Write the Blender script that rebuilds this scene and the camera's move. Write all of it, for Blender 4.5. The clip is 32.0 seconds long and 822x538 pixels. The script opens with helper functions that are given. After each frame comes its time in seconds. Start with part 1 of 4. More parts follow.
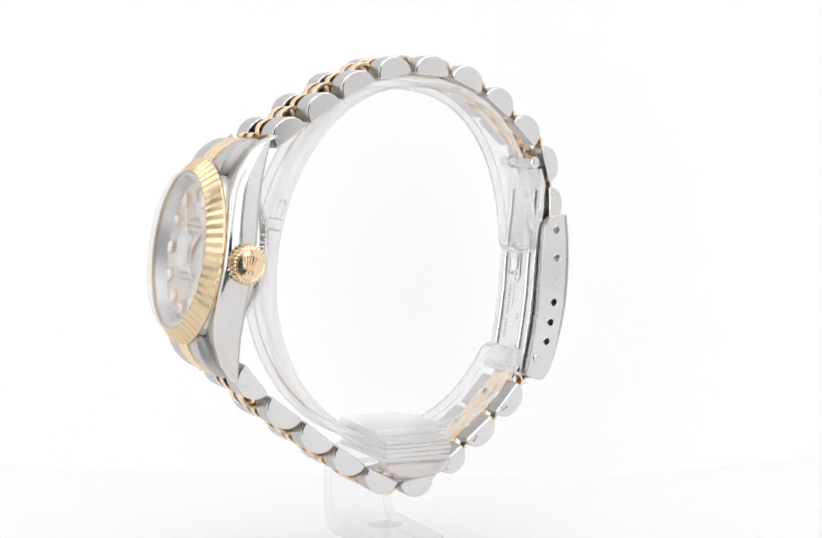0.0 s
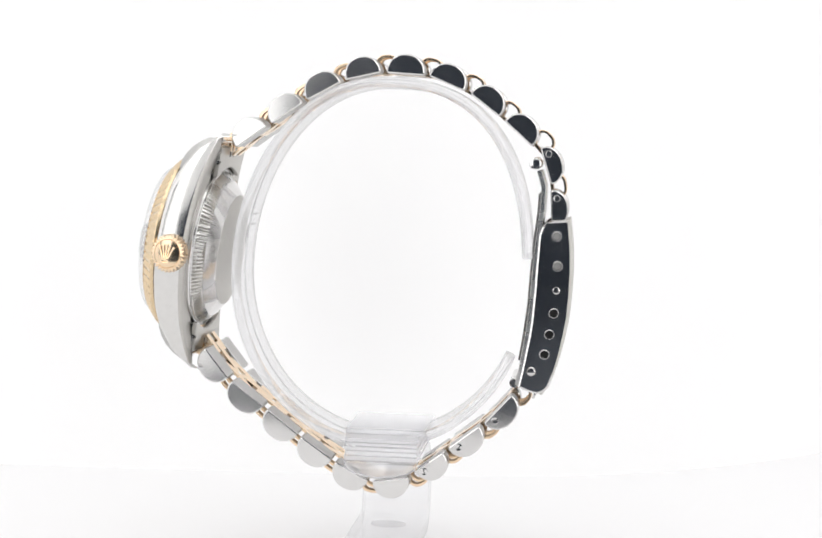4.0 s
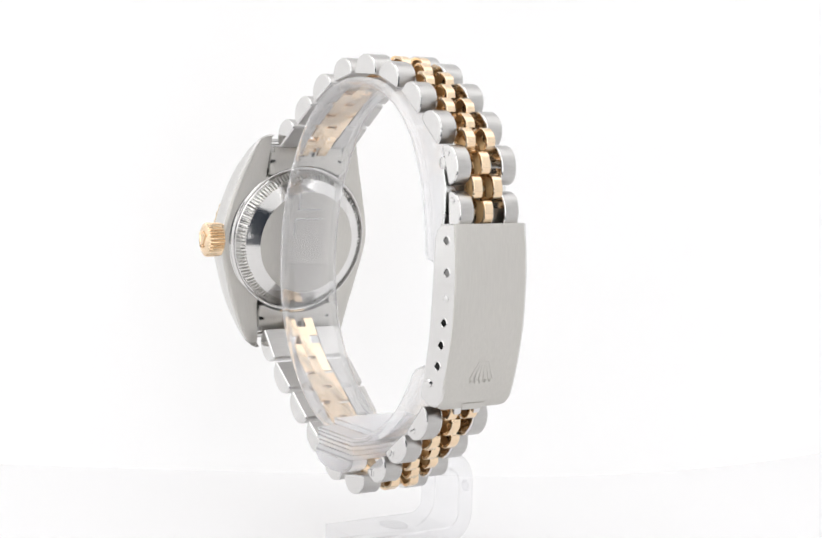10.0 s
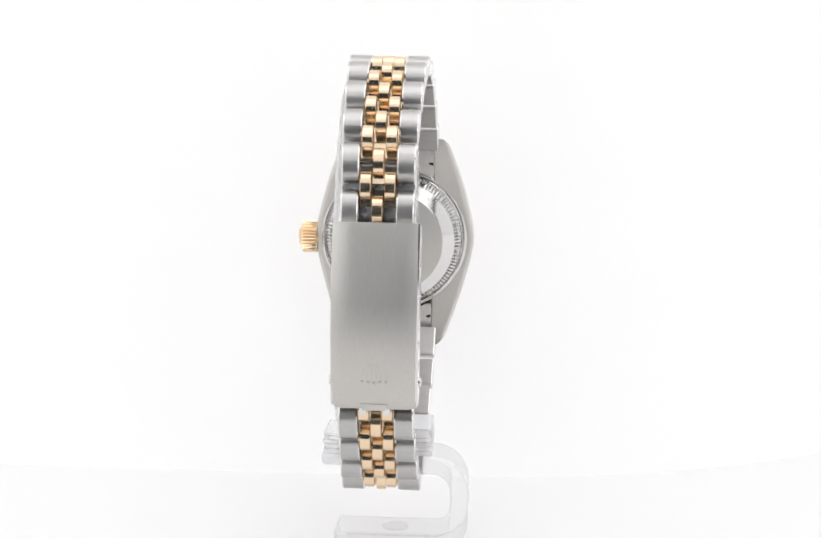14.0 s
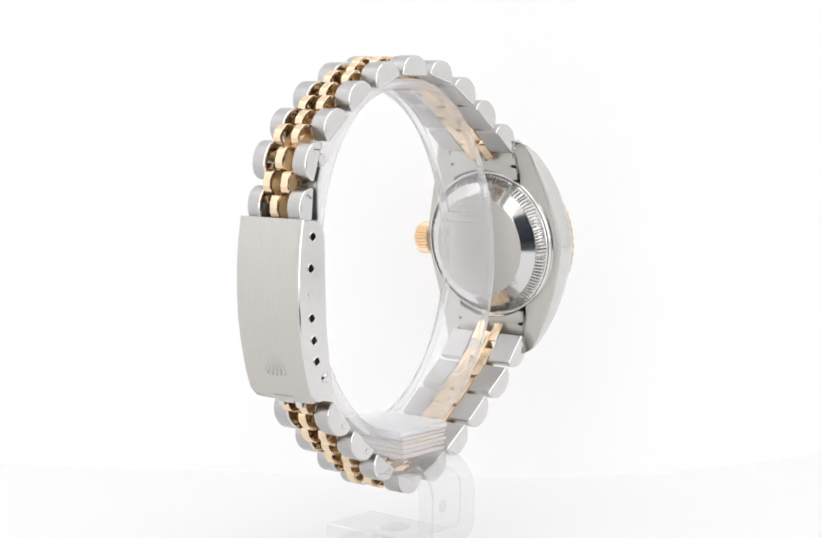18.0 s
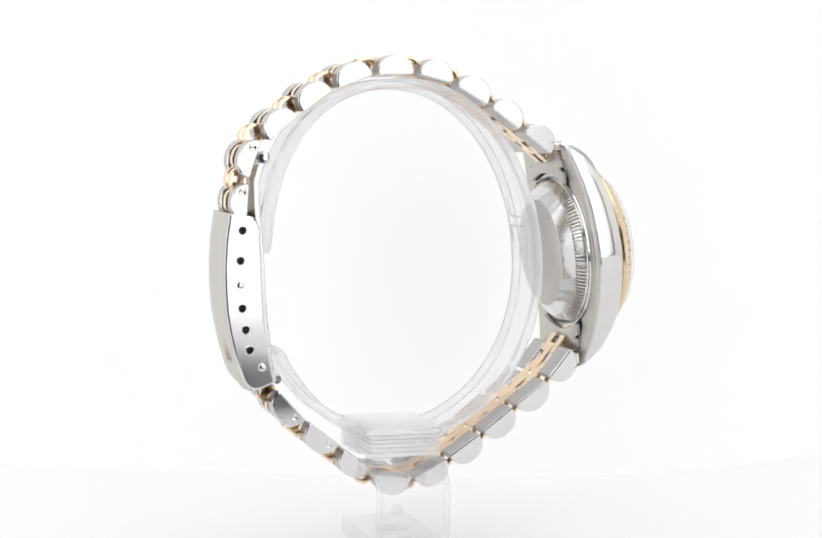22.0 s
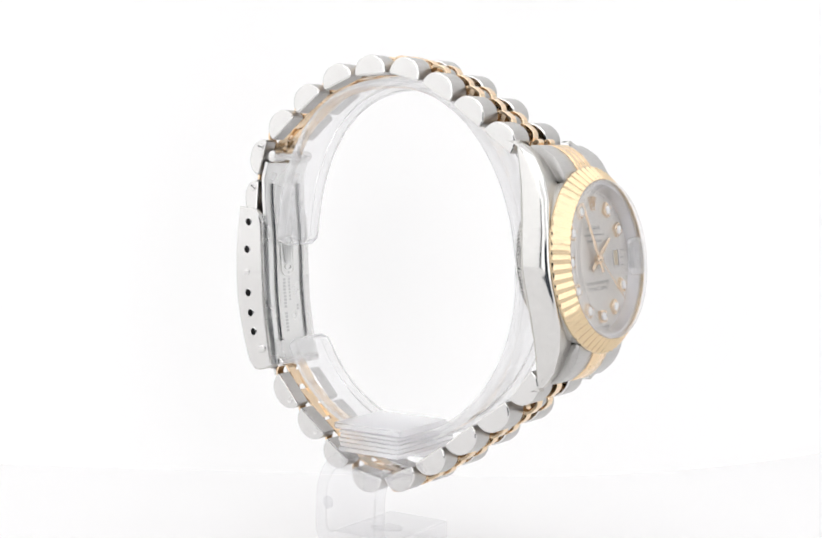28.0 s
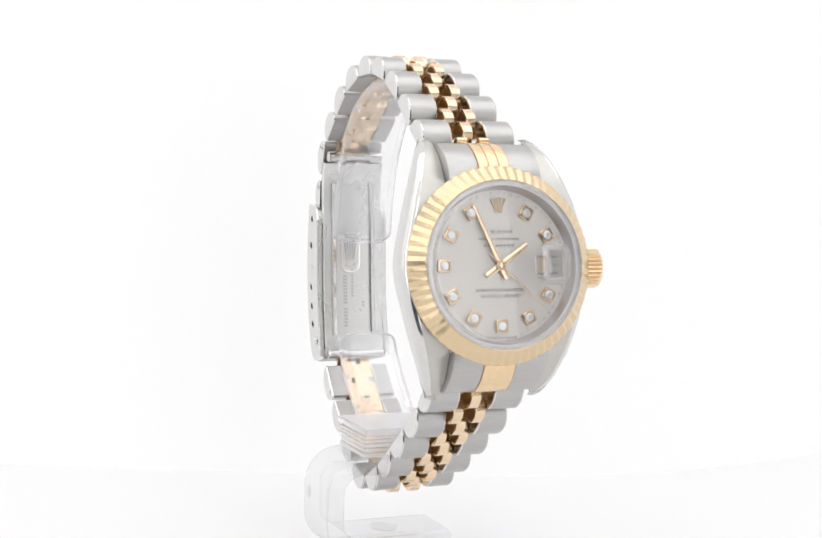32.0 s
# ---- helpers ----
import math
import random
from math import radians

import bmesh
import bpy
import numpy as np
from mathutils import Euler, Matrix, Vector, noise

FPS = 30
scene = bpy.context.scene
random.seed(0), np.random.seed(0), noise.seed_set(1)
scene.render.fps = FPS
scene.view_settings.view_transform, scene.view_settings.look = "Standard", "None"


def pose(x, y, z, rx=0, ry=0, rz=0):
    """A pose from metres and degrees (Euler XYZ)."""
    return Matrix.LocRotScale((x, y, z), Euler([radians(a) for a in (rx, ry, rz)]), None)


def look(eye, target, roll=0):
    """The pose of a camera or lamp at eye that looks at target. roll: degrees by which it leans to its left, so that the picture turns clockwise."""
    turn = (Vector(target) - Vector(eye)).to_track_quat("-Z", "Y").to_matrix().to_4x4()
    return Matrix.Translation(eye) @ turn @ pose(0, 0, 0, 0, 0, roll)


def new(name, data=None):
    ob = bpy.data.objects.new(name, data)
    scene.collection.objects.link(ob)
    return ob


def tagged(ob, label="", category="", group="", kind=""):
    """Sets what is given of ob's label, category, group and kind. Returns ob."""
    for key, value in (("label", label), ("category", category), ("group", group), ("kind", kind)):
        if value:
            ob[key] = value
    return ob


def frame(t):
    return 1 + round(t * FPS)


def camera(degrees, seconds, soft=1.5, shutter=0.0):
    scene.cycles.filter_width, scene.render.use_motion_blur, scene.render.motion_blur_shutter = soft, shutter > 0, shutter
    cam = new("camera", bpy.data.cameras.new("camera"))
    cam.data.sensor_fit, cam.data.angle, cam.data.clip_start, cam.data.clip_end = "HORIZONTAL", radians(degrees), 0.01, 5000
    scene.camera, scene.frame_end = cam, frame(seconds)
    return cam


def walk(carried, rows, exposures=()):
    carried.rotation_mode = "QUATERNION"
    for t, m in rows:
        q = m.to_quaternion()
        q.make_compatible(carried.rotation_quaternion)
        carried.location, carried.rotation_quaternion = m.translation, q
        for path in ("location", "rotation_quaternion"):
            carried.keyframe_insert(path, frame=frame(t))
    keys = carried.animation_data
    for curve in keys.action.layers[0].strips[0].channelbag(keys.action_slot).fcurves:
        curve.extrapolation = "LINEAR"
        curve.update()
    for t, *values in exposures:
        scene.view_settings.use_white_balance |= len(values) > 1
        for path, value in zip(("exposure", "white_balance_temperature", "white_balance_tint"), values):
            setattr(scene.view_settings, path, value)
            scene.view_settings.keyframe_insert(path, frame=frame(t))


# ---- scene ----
cam = camera(30.73, 32.0, soft=1.7)

# the camera stands still on its tripod; the turntable's axis is the world's z axis
EYE = Vector((0.0, -0.2100, 0.0578))
YAW, PITCH, ROLL = radians(0.644), radians(4.981), 1.286
AIM = EYE + Vector((math.sin(YAW) * math.cos(PITCH), math.cos(YAW) * math.cos(PITCH), -math.sin(PITCH)))
walk(cam, [(0.0, look(EYE, AIM, ROLL)), (32.0, look(EYE, AIM, ROLL))])

# ---- world and light: a white photo tent with an open, dark front ----
world = bpy.data.worlds.new("dark_studio")
scene.world = world
world.use_nodes = True
world.node_tree.nodes["Background"].inputs["Color"].default_value = (0.02, 0.02, 0.022, 1)
world.node_tree.nodes["Background"].inputs["Strength"].default_value = 1.0
# glow added to wall and floor paper to keep both evenly white
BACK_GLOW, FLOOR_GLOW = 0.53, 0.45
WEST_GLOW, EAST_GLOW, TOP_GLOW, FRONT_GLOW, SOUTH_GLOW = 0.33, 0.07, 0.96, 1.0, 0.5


# ---- materials ----
def nodes_of(name):
    m = bpy.data.materials.new(name)
    m.use_nodes = True
    return m, m.node_tree, m.node_tree.nodes["Principled BSDF"]


def metal(name, color, rough, stretch=(1, 1, 1), scale=900.0, vary=0.06, bump=0.0, rough_vary=0.06):
    """A metal with fine scratches: noise stretched along the brushing, and broad smudges."""
    m, nt, b = nodes_of(name)
    b.inputs["Metallic"].default_value = 1.0
    co = nt.nodes.new("ShaderNodeTexCoord")
    mp = nt.nodes.new("ShaderNodeMapping")
    mp.inputs["Scale"].default_value = stretch
    fine = nt.nodes.new("ShaderNodeTexNoise")
    fine.inputs["Scale"].default_value = scale
    fine.inputs["Detail"].default_value = 3
    broad = nt.nodes.new("ShaderNodeTexNoise")
    broad.inputs["Scale"].default_value = 180
    broad.inputs["Detail"].default_value = 2
    nt.links.new(co.outputs["Object"], mp.inputs["Vector"])
    nt.links.new(mp.outputs["Vector"], fine.inputs["Vector"])
    nt.links.new(co.outputs["Object"], broad.inputs["Vector"])
    mix = nt.nodes.new("ShaderNodeMix")
    mix.data_type = "RGBA"
    mix.inputs["A"].default_value = (*[c * (1 - vary) for c in color], 1)
    mix.inputs["B"].default_value = (*[min(1, c * (1 + vary)) for c in color], 1)
    nt.links.new(fine.outputs["Fac"], mix.inputs["Factor"])
    nt.links.new(mix.outputs["Result"], b.inputs["Base Color"])
    rr = nt.nodes.new("ShaderNodeMapRange")
    rr.inputs["From Min"].default_value, rr.inputs["From Max"].default_value = 0.15, 0.85
    rr.inputs["To Min"].default_value, rr.inputs["To Max"].default_value = max(0.01, rough - rough_vary), rough + rough_vary
    nt.links.new(broad.outputs["Fac"], rr.inputs["Value"])
    nt.links.new(rr.outputs["Result"], b.inputs["Roughness"])
    if bump:
        bp = nt.nodes.new("ShaderNodeBump")
        bp.inputs["Strength"].default_value = bump
        bp.inputs["Distance"].default_value = 0.00002
        nt.links.new(fine.outputs["Fac"], bp.inputs["Height"])
        nt.links.new(bp.outputs["Normal"], b.inputs["Normal"])
    return m


def plain(name, color, rough=0.5, metallic=0.0, vary=0.05, scale=600.0):
    m, nt, b = nodes_of(name)
    b.inputs["Metallic"].default_value = metallic
    b.inputs["Roughness"].default_value = rough
    co = nt.nodes.new("ShaderNodeTexCoord")
    n = nt.nodes.new("ShaderNodeTexNoise")
    n.inputs["Scale"].default_value = scale
    n.inputs["Detail"].default_value = 4
    mix = nt.nodes.new("ShaderNodeMix")
    mix.data_type = "RGBA"
    mix.inputs["A"].default_value = (*[c * (1 - vary) for c in color], 1)
    mix.inputs["B"].default_value = (*[min(1, c * (1 + vary)) for c in color], 1)
    nt.links.new(co.outputs["Object"], n.inputs["Vector"])
    nt.links.new(n.outputs["Fac"], mix.inputs["Factor"])
    nt.links.new(mix.outputs["Result"], b.inputs["Base Color"])
    return m


def solid_glass(name, ior, tint, rough, clear=0.0, milk=0.0, frost=0.0):
    """Clear plastic or crystal with a trace of smudges in its polish; clear passes light straight, milk is a faint white haze in the plastic, frost one on its face."""
    m, nt, b = nodes_of(name)
    b.inputs["Base Color"].default_value = (*tint, 1)
    b.inputs["Transmission Weight"].default_value = 1.0
    b.inputs["IOR"].default_value = ior
    n = nt.nodes.new("ShaderNodeTexNoise")
    n.inputs["Scale"].default_value = 300
    mr = nt.nodes.new("ShaderNodeMapRange")
    mr.inputs["To Min"].default_value, mr.inputs["To Max"].default_value = rough, rough + 0.02
    nt.links.new(n.outputs["Fac"], mr.inputs["Value"])
    nt.links.new(mr.outputs["Result"], b.inputs["Roughness"])
    last = b.outputs["BSDF"]
    for share, kind in ((clear, "ShaderNodeBsdfTransparent"), (milk, "ShaderNodeBsdfTranslucent"), (frost, "ShaderNodeBsdfDiffuse")):
        if share > 0:
            extra = nt.nodes.new(kind)
            extra.inputs["Color"].default_value = (0.99, 0.99, 1.0, 1)
            mix = nt.nodes.new("ShaderNodeMixShader")
            mix.inputs["Fac"].default_value = share
            nt.links.new(last, mix.inputs[1])
            nt.links.new(extra.outputs["BSDF"], mix.inputs[2])
            last = mix.outputs["Shader"]
    nt.links.new(last, nt.nodes["Material Output"].inputs["Surface"])
    return m


def clear_sheet(name, milk=0.04, shine=0.75, low=0.04, haze_kind="ShaderNodeBsdfTranslucent"):
    """Clear thin plastic or crystal: light passes straight, gloss grows towards grazing views, with a trace of white haze."""
    m, nt, b = nodes_of(name)
    nt.nodes.remove(b)
    through_it = nt.nodes.new("ShaderNodeBsdfTransparent")
    through_it.inputs["Color"].default_value = (0.985, 0.985, 0.99, 1)
    haze = nt.nodes.new(haze_kind)
    haze.inputs["Color"].default_value = (0.95, 0.95, 0.96, 1)
    gloss = nt.nodes.new("ShaderNodeBsdfGlossy")
    gloss.inputs["Roughness"].default_value = 0.02
    smudge = nt.nodes.new("ShaderNodeTexNoise")
    smudge.inputs["Scale"].default_value = 140
    smear = nt.nodes.new("ShaderNodeMapRange")
    smear.inputs["To Min"].default_value, smear.inputs["To Max"].default_value = milk * 0.6, milk * 1.4
    nt.links.new(smudge.outputs["Fac"], smear.inputs["Value"])
    first = nt.nodes.new("ShaderNodeMixShader")
    nt.links.new(smear.outputs["Result"], first.inputs["Fac"])
    nt.links.new(through_it.outputs["BSDF"], first.inputs[1])
    nt.links.new(haze.outputs["BSDF"], first.inputs[2])
    weight = nt.nodes.new("ShaderNodeLayerWeight")
    weight.inputs["Blend"].default_value = 0.5
    steep = nt.nodes.new("ShaderNodeMath")
    steep.operation = "POWER"
    steep.inputs[1].default_value = 3.5
    nt.links.new(weight.outputs["Facing"], steep.inputs[0])
    amount = nt.nodes.new("ShaderNodeMapRange")
    amount.inputs["To Min"].default_value, amount.inputs["To Max"].default_value = low, shine
    nt.links.new(steep.outputs["Value"], amount.inputs["Value"])
    mix = nt.nodes.new("ShaderNodeMixShader")
    nt.links.new(amount.outputs["Result"], mix.inputs["Fac"])
    nt.links.new(first.outputs["Shader"], mix.inputs[1])
    nt.links.new(gloss.outputs["BSDF"], mix.inputs[2])
    nt.links.new(mix.outputs["Shader"], nt.nodes["Material Output"].inputs["Surface"])
    return m


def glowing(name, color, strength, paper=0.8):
    """White tent cloth that is lit through from outside; the papers use it for an added glow."""
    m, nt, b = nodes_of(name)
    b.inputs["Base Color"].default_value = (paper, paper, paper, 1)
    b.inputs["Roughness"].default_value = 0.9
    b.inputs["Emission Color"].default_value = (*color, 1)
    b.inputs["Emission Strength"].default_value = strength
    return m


STEEL = metal("polished_steel", (0.71, 0.70, 0.69), 0.115, scale=700, vary=0.03, rough_vary=0.04)
SATIN = metal("satin_blade_steel", (0.80, 0.80, 0.79), 0.28, stretch=(1, 1, 0.1), scale=5000, vary=0.04, rough_vary=0.05)
BRUSHED = metal("brushed_steel", (0.50, 0.49, 0.48), 0.32, stretch=(1, 0.1, 1), scale=5200, vary=0.1, bump=0.08, rough_vary=0.05)
CLASP_BRUSHED = metal("brushed_clasp_steel", (0.575, 0.56, 0.53), 0.43, stretch=(1, 1, 0.06), scale=6500, vary=0.08, bump=0.1, rough_vary=0.04)
FLANK = metal("polished_case_steel", (0.69, 0.68, 0.665), 0.12, scale=900, vary=0.05, rough_vary=0.05)
CASEBACK_STEEL = metal("worn_caseback_steel", (0.73, 0.72, 0.70), 0.26, scale=900, vary=0.05, rough_vary=0.05)
GOLD = metal("polished_yellow_gold", (0.86, 0.675, 0.475), 0.16, scale=700, vary=0.04, rough_vary=0.04)
BEZEL_GOLD = metal("fluted_bezel_gold", (0.72, 0.565, 0.37), 0.18, scale=900, vary=0.04, rough_vary=0.05)
GOLD_SATIN = metal("satin_yellow_gold", (0.85, 0.64, 0.41), 0.26, scale=3000, vary=0.06, rough_vary=0.05)
# darker gold for link insides: the hollow's shade put into the colour
GOLD_SHADE = metal("gold_inner_shade", (0.42, 0.27, 0.13), 0.45, scale=2500, vary=0.15)
ACRYLIC = clear_sheet("clear_acrylic", 0.07)
ACRYLIC_SIDE = clear_sheet("polished_acrylic_edge", 0.10)
ACRYLIC_RIM = clear_sheet("bevelled_acrylic_edge", 0.22, 0.85, 0.14)
CLEAR = [ACRYLIC, ACRYLIC_SIDE, ACRYLIC_RIM]
SADDLE_CLEAR = solid_glass("hazy_saddle_acrylic", 1.2, (1.0, 1.0, 1.0), 0.02, 0.5, 0.0, 0.3)
SADDLE_RIM = clear_sheet("bright_saddle_groove", 0.12, 0.95, 0.12)
SADDLE = [SADDLE_CLEAR, SADDLE_RIM]
CUFF_CLEAR = clear_sheet("clear_cuff_acrylic", 0.06, 0.8, 0.08, "ShaderNodeBsdfDiffuse")
CUFF_EDGE = solid_glass("rounded_cuff_edge", 1.42, (1.0, 1.0, 1.0), 0.0, 0.4, 0.1, 0.14)
CRYSTAL = clear_sheet("sapphire_crystal", 0.012, 0.4, 0.04)
CRYSTAL_EDGE = clear_sheet("crystal_edge", 0.22, 0.6, 0.1)
LENS = clear_sheet("magnifier_crystal", 0.05, 0.95, 0.14)
DIAMOND = plain("bright_gem", (0.92, 0.92, 0.92), 0.05, metallic=0.5, vary=0.05, scale=3000)
PRINT = plain("grey_print", (0.2, 0.2, 0.2), 0.5, vary=0.1)
INK = plain("dark_grey_ink", (0.055, 0.055, 0.055), 0.5, vary=0.1)
# near-black pieces that stand for the shade in slots, gaps and holes
DARK = plain("painted_recess_shade", (0.012, 0.012, 0.012), 0.6, vary=0.2)
DATE_PAPER = plain("cream_date_disc", (0.62, 0.52, 0.36), 0.6, vary=0.06)
# both papers emit a little, which evens out the dimness round the watch
BACK_PAPER = glowing("glowing_wall_paper", (1.0, 0.99, 0.995), BACK_GLOW, 0.45)
PAPER = glowing("glowing_floor_paper", (1.0, 0.985, 0.995), FLOOR_GLOW, 0.42)
RING_STEEL = metal("satin_ring_steel", (0.70, 0.69, 0.70), 0.34, scale=1500, vary=0.04)
# duller steel tone painted as the shade of stamped lines and shallow holes
GREY_SHADE = plain("grey_shade_steel", (0.6, 0.6, 0.6), 0.45, metallic=0.7, vary=0.1)
BLACK_CLOTH = plain("black_cloth", (0.026, 0.033, 0.045), 0.95, vary=0.3, scale=300)
GREY_CLOTH = plain("grey_cloth", (0.16, 0.165, 0.18), 0.95, vary=0.2, scale=300)


def dial_material():
    """Silver sunburst dial: fine rays from the centre."""
    m, nt, b = nodes_of("silver_sunburst_dial")
    b.inputs["Metallic"].default_value = 0.72
    b.inputs["Roughness"].default_value = 0.36
    b.inputs["Anisotropic"].default_value = 0.55
    tan = nt.nodes.new("ShaderNodeTangent")
    tan.direction_type, tan.axis = "RADIAL", "X"
    nt.links.new(tan.outputs["Tangent"], b.inputs["Tangent"])
    n = nt.nodes.new("ShaderNodeTexNoise")
    n.inputs["Scale"].default_value = 900
    n.inputs["Detail"].default_value = 2
    co = nt.nodes.new("ShaderNodeTexCoord")
    mp = nt.nodes.new("ShaderNodeMapping")
    mp.inputs["Scale"].default_value = (1, 1, 0.3)
    nt.links.new(co.outputs["Object"], mp.inputs["Vector"])
    nt.links.new(mp.outputs["Vector"], n.inputs["Vector"])
    mix = nt.nodes.new("ShaderNodeMix")
    mix.data_type = "RGBA"
    mix.inputs["A"].default_value = (0.63, 0.602, 0.56, 1)
    mix.inputs["B"].default_value = (0.71, 0.682, 0.64, 1)
    nt.links.new(n.outputs["Fac"], mix.inputs["Factor"])
    nt.links.new(mix.outputs["Result"], b.inputs["Base Color"])
    return m


DIAL = dial_material()

# ---- mesh helpers; lengths in millimetres in the watch's own frame:
# x towards the dial's front, y towards the crown, z up from the camera's height ----
FLOOR_Z, OFFSET = -57.8, 1.043
TILT = radians(7.5)
CT, ST = math.cos(TILT), math.sin(TILT)


def at(x, y, z):
    return Vector((x * 0.001, (y + OFFSET) * 0.001, (z - FLOOR_Z) * 0.001))


SLIM, SHIFT, SWING = 0.91, 0.4, 0.0145      # thickness, side step and small turn of the head on the bracelet


def head(u, y, v):
    """A point of the watch head: u out of the dial, y to three o'clock, v to twelve."""
    u = -3.65 + (u + 3.65) * SLIM
    return at(31.55 + u * CT - v * ST + SWING * y, y + SHIFT - SWING * u, -15.1 + u * ST + v * CT)


def face(u, y, v):
    """A point over the dial, which lies sunk in the head."""
    return head(u - 0.35, y, v)


def part(name, bm, material, parent, label="", angle=32.0):
    bmesh.ops.recalc_face_normals(bm, faces=bm.faces)
    me = bpy.data.meshes.new(name)
    bm.to_mesh(me)
    bm.free()
    for mat in (material if isinstance(material, (list, tuple)) else [material]):
        me.materials.append(mat)
    me.shade_smooth()
    me.set_sharp_from_angle(angle=radians(angle))
    ob = new(name, me)
    ob.parent = parent
    if label:
        ob["label"] = label
    return ob


def loft(bm, loops, closed=False, cap=True):
    """Skin a row of equally long loops of points; caps at both ends unless closed."""
    rings = [[bm.verts.new(p) for p in lp] for lp in loops]
    n = len(rings[0])
    pairs = list(zip(rings, rings[1:])) + ([(rings[-1], rings[0])] if closed else [])
    for a, b in pairs:
        for i in range(n):
            j = (i + 1) % n
            bm.faces.new((a[i], a[j], b[j], b[i]))
    if cap and not closed:
        bm.faces.new(rings[0])
        bm.faces.new(list(reversed(rings[-1])))
    return rings


def shrink(pts, d):
    """The outline pts drawn in by d along its corners' bisectors."""
    n, out = len(pts), []
    area = sum(pts[i][0] * pts[(i + 1) % n][1] - pts[(i + 1) % n][0] * pts[i][1] for i in range(n))
    s = 1 if area > 0 else -1
    for i in range(n):
        p, q, r = (Vector(pts[k % n]) for k in (i - 1, i, i + 1))
        e, f = (q - p).normalized(), (r - q).normalized()
        b = Vector((-e.y - f.y, e.x + f.x)) * s
        b = b.normalized() if b.length > 1e-9 else Vector((0, 0))
        k = d / max(0.45, abs(b.dot(Vector((-e.y, e.x)) * s)))
        out.append((q.x + b.x * k, q.y + b.y * k))
    return out


def bar(bm, pts, lo, hi, place, soft=0.2, slant_lo=None, slant_hi=None):
    """Extrude the outline pts from lo to hi with softened rims. place(a, b, w) gives the point; slants shift each end by a function of (a, b)."""
    lows, highs = slant_lo or (lambda a, b: 0.0), slant_hi or (lambda a, b: 0.0)
    ins = shrink(pts, soft)
    mid = shrink(pts, soft * 0.3)
    rows = [(ins, lo, lows), (mid, lo + soft * 0.3, lows), (pts, lo + soft, lows), (pts, hi - soft, highs), (mid, hi - soft * 0.3, highs), (ins, hi, highs)]
    loft(bm, [[place(a, b, w + f(a, b)) for a, b in ring] for ring, w, f in rows])


def lathe(bm, profile, n, place, cap=True, closed=False):
    """Turn the (radius, height) profile round; place(r, angle, height) gives the point. radius may be a function of the angle."""
    loops = []
    for r, h in profile:
        loops.append([place(r(2 * math.pi * k / n) if callable(r) else r, 2 * math.pi * k / n, h) for k in range(n)])
    loft(bm, loops, closed=closed, cap=cap)


def on_head(r, a, h):
    return head(h, r * math.cos(a), r * math.sin(a))


def on_face(r, a, h):
    return face(h, r * math.cos(a), r * math.sin(a))


def rounded(w, h, r, k=4):
    """A rectangle w by h with round corners."""
    pts = []
    for cx, cy, a0 in ((w / 2 - r, h / 2 - r, 0), (-w / 2 + r, h / 2 - r, 90), (-w / 2 + r, -h / 2 + r, 180), (w / 2 - r, -h / 2 + r, 270)):
        for i in range(k + 1):
            a = radians(a0 + 90 * i / k)
            pts.append((cx + r * math.cos(a), cy + r * math.sin(a)))
    return pts


# ---- the place: paper sweep, tent walls, dark front ----
def sheet(name, pts, material, label, x0, x1, thick=0.001):
    bm = bmesh.new()
    outer = [Vector(p) for p in pts]
    back = []
    for i, p in enumerate(outer):
        d = (outer[min(i + 1, len(outer) - 1)] - outer[max(i - 1, 0)]).normalized()
        back.append(p + Vector((d.y, -d.x)) * thick)
    loop = outer + back[::-1]
    loft(bm, [[(x, p.x, p.y) for p in loop] for x in (x0, x1)])
    ob = part(name, bm, material, None, angle=50)
    return tagged(ob, label, "setting", kind="structure")


def slab(name, lo, hi, material, label):
    bm = bmesh.new()
    bmesh.ops.create_cube(bm, size=1.0)
    for v in bm.verts:
        v.co = Vector([lo[i] + (v.co[i] + 0.5) * (hi[i] - lo[i]) for i in range(3)])
    ob = part(name, bm, material, None)
    return tagged(ob, label, "setting", kind="structure")


def wall_line(x):
    """The hanging paper bulges a little towards the watch and swings back on the east side."""
    return 0.0435 + 0.55 * x * x + (5.0 * (x - 0.015) ** 2 if 0.015 < x < 0.10 else 0.0361 + 0.35 * (x - 0.10) if x >= 0.10 else 0.0)


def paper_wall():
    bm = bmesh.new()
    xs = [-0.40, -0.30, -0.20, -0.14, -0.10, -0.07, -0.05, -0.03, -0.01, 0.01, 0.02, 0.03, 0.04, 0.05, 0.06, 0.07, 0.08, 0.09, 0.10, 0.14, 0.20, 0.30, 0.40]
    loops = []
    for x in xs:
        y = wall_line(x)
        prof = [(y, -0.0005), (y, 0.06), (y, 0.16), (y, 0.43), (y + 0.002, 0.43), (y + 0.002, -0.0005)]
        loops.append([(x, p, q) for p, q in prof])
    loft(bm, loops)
    return tagged(part("wall_north", bm, BACK_PAPER, None, angle=60), "white paper background with an even glow added", "setting", kind="structure")


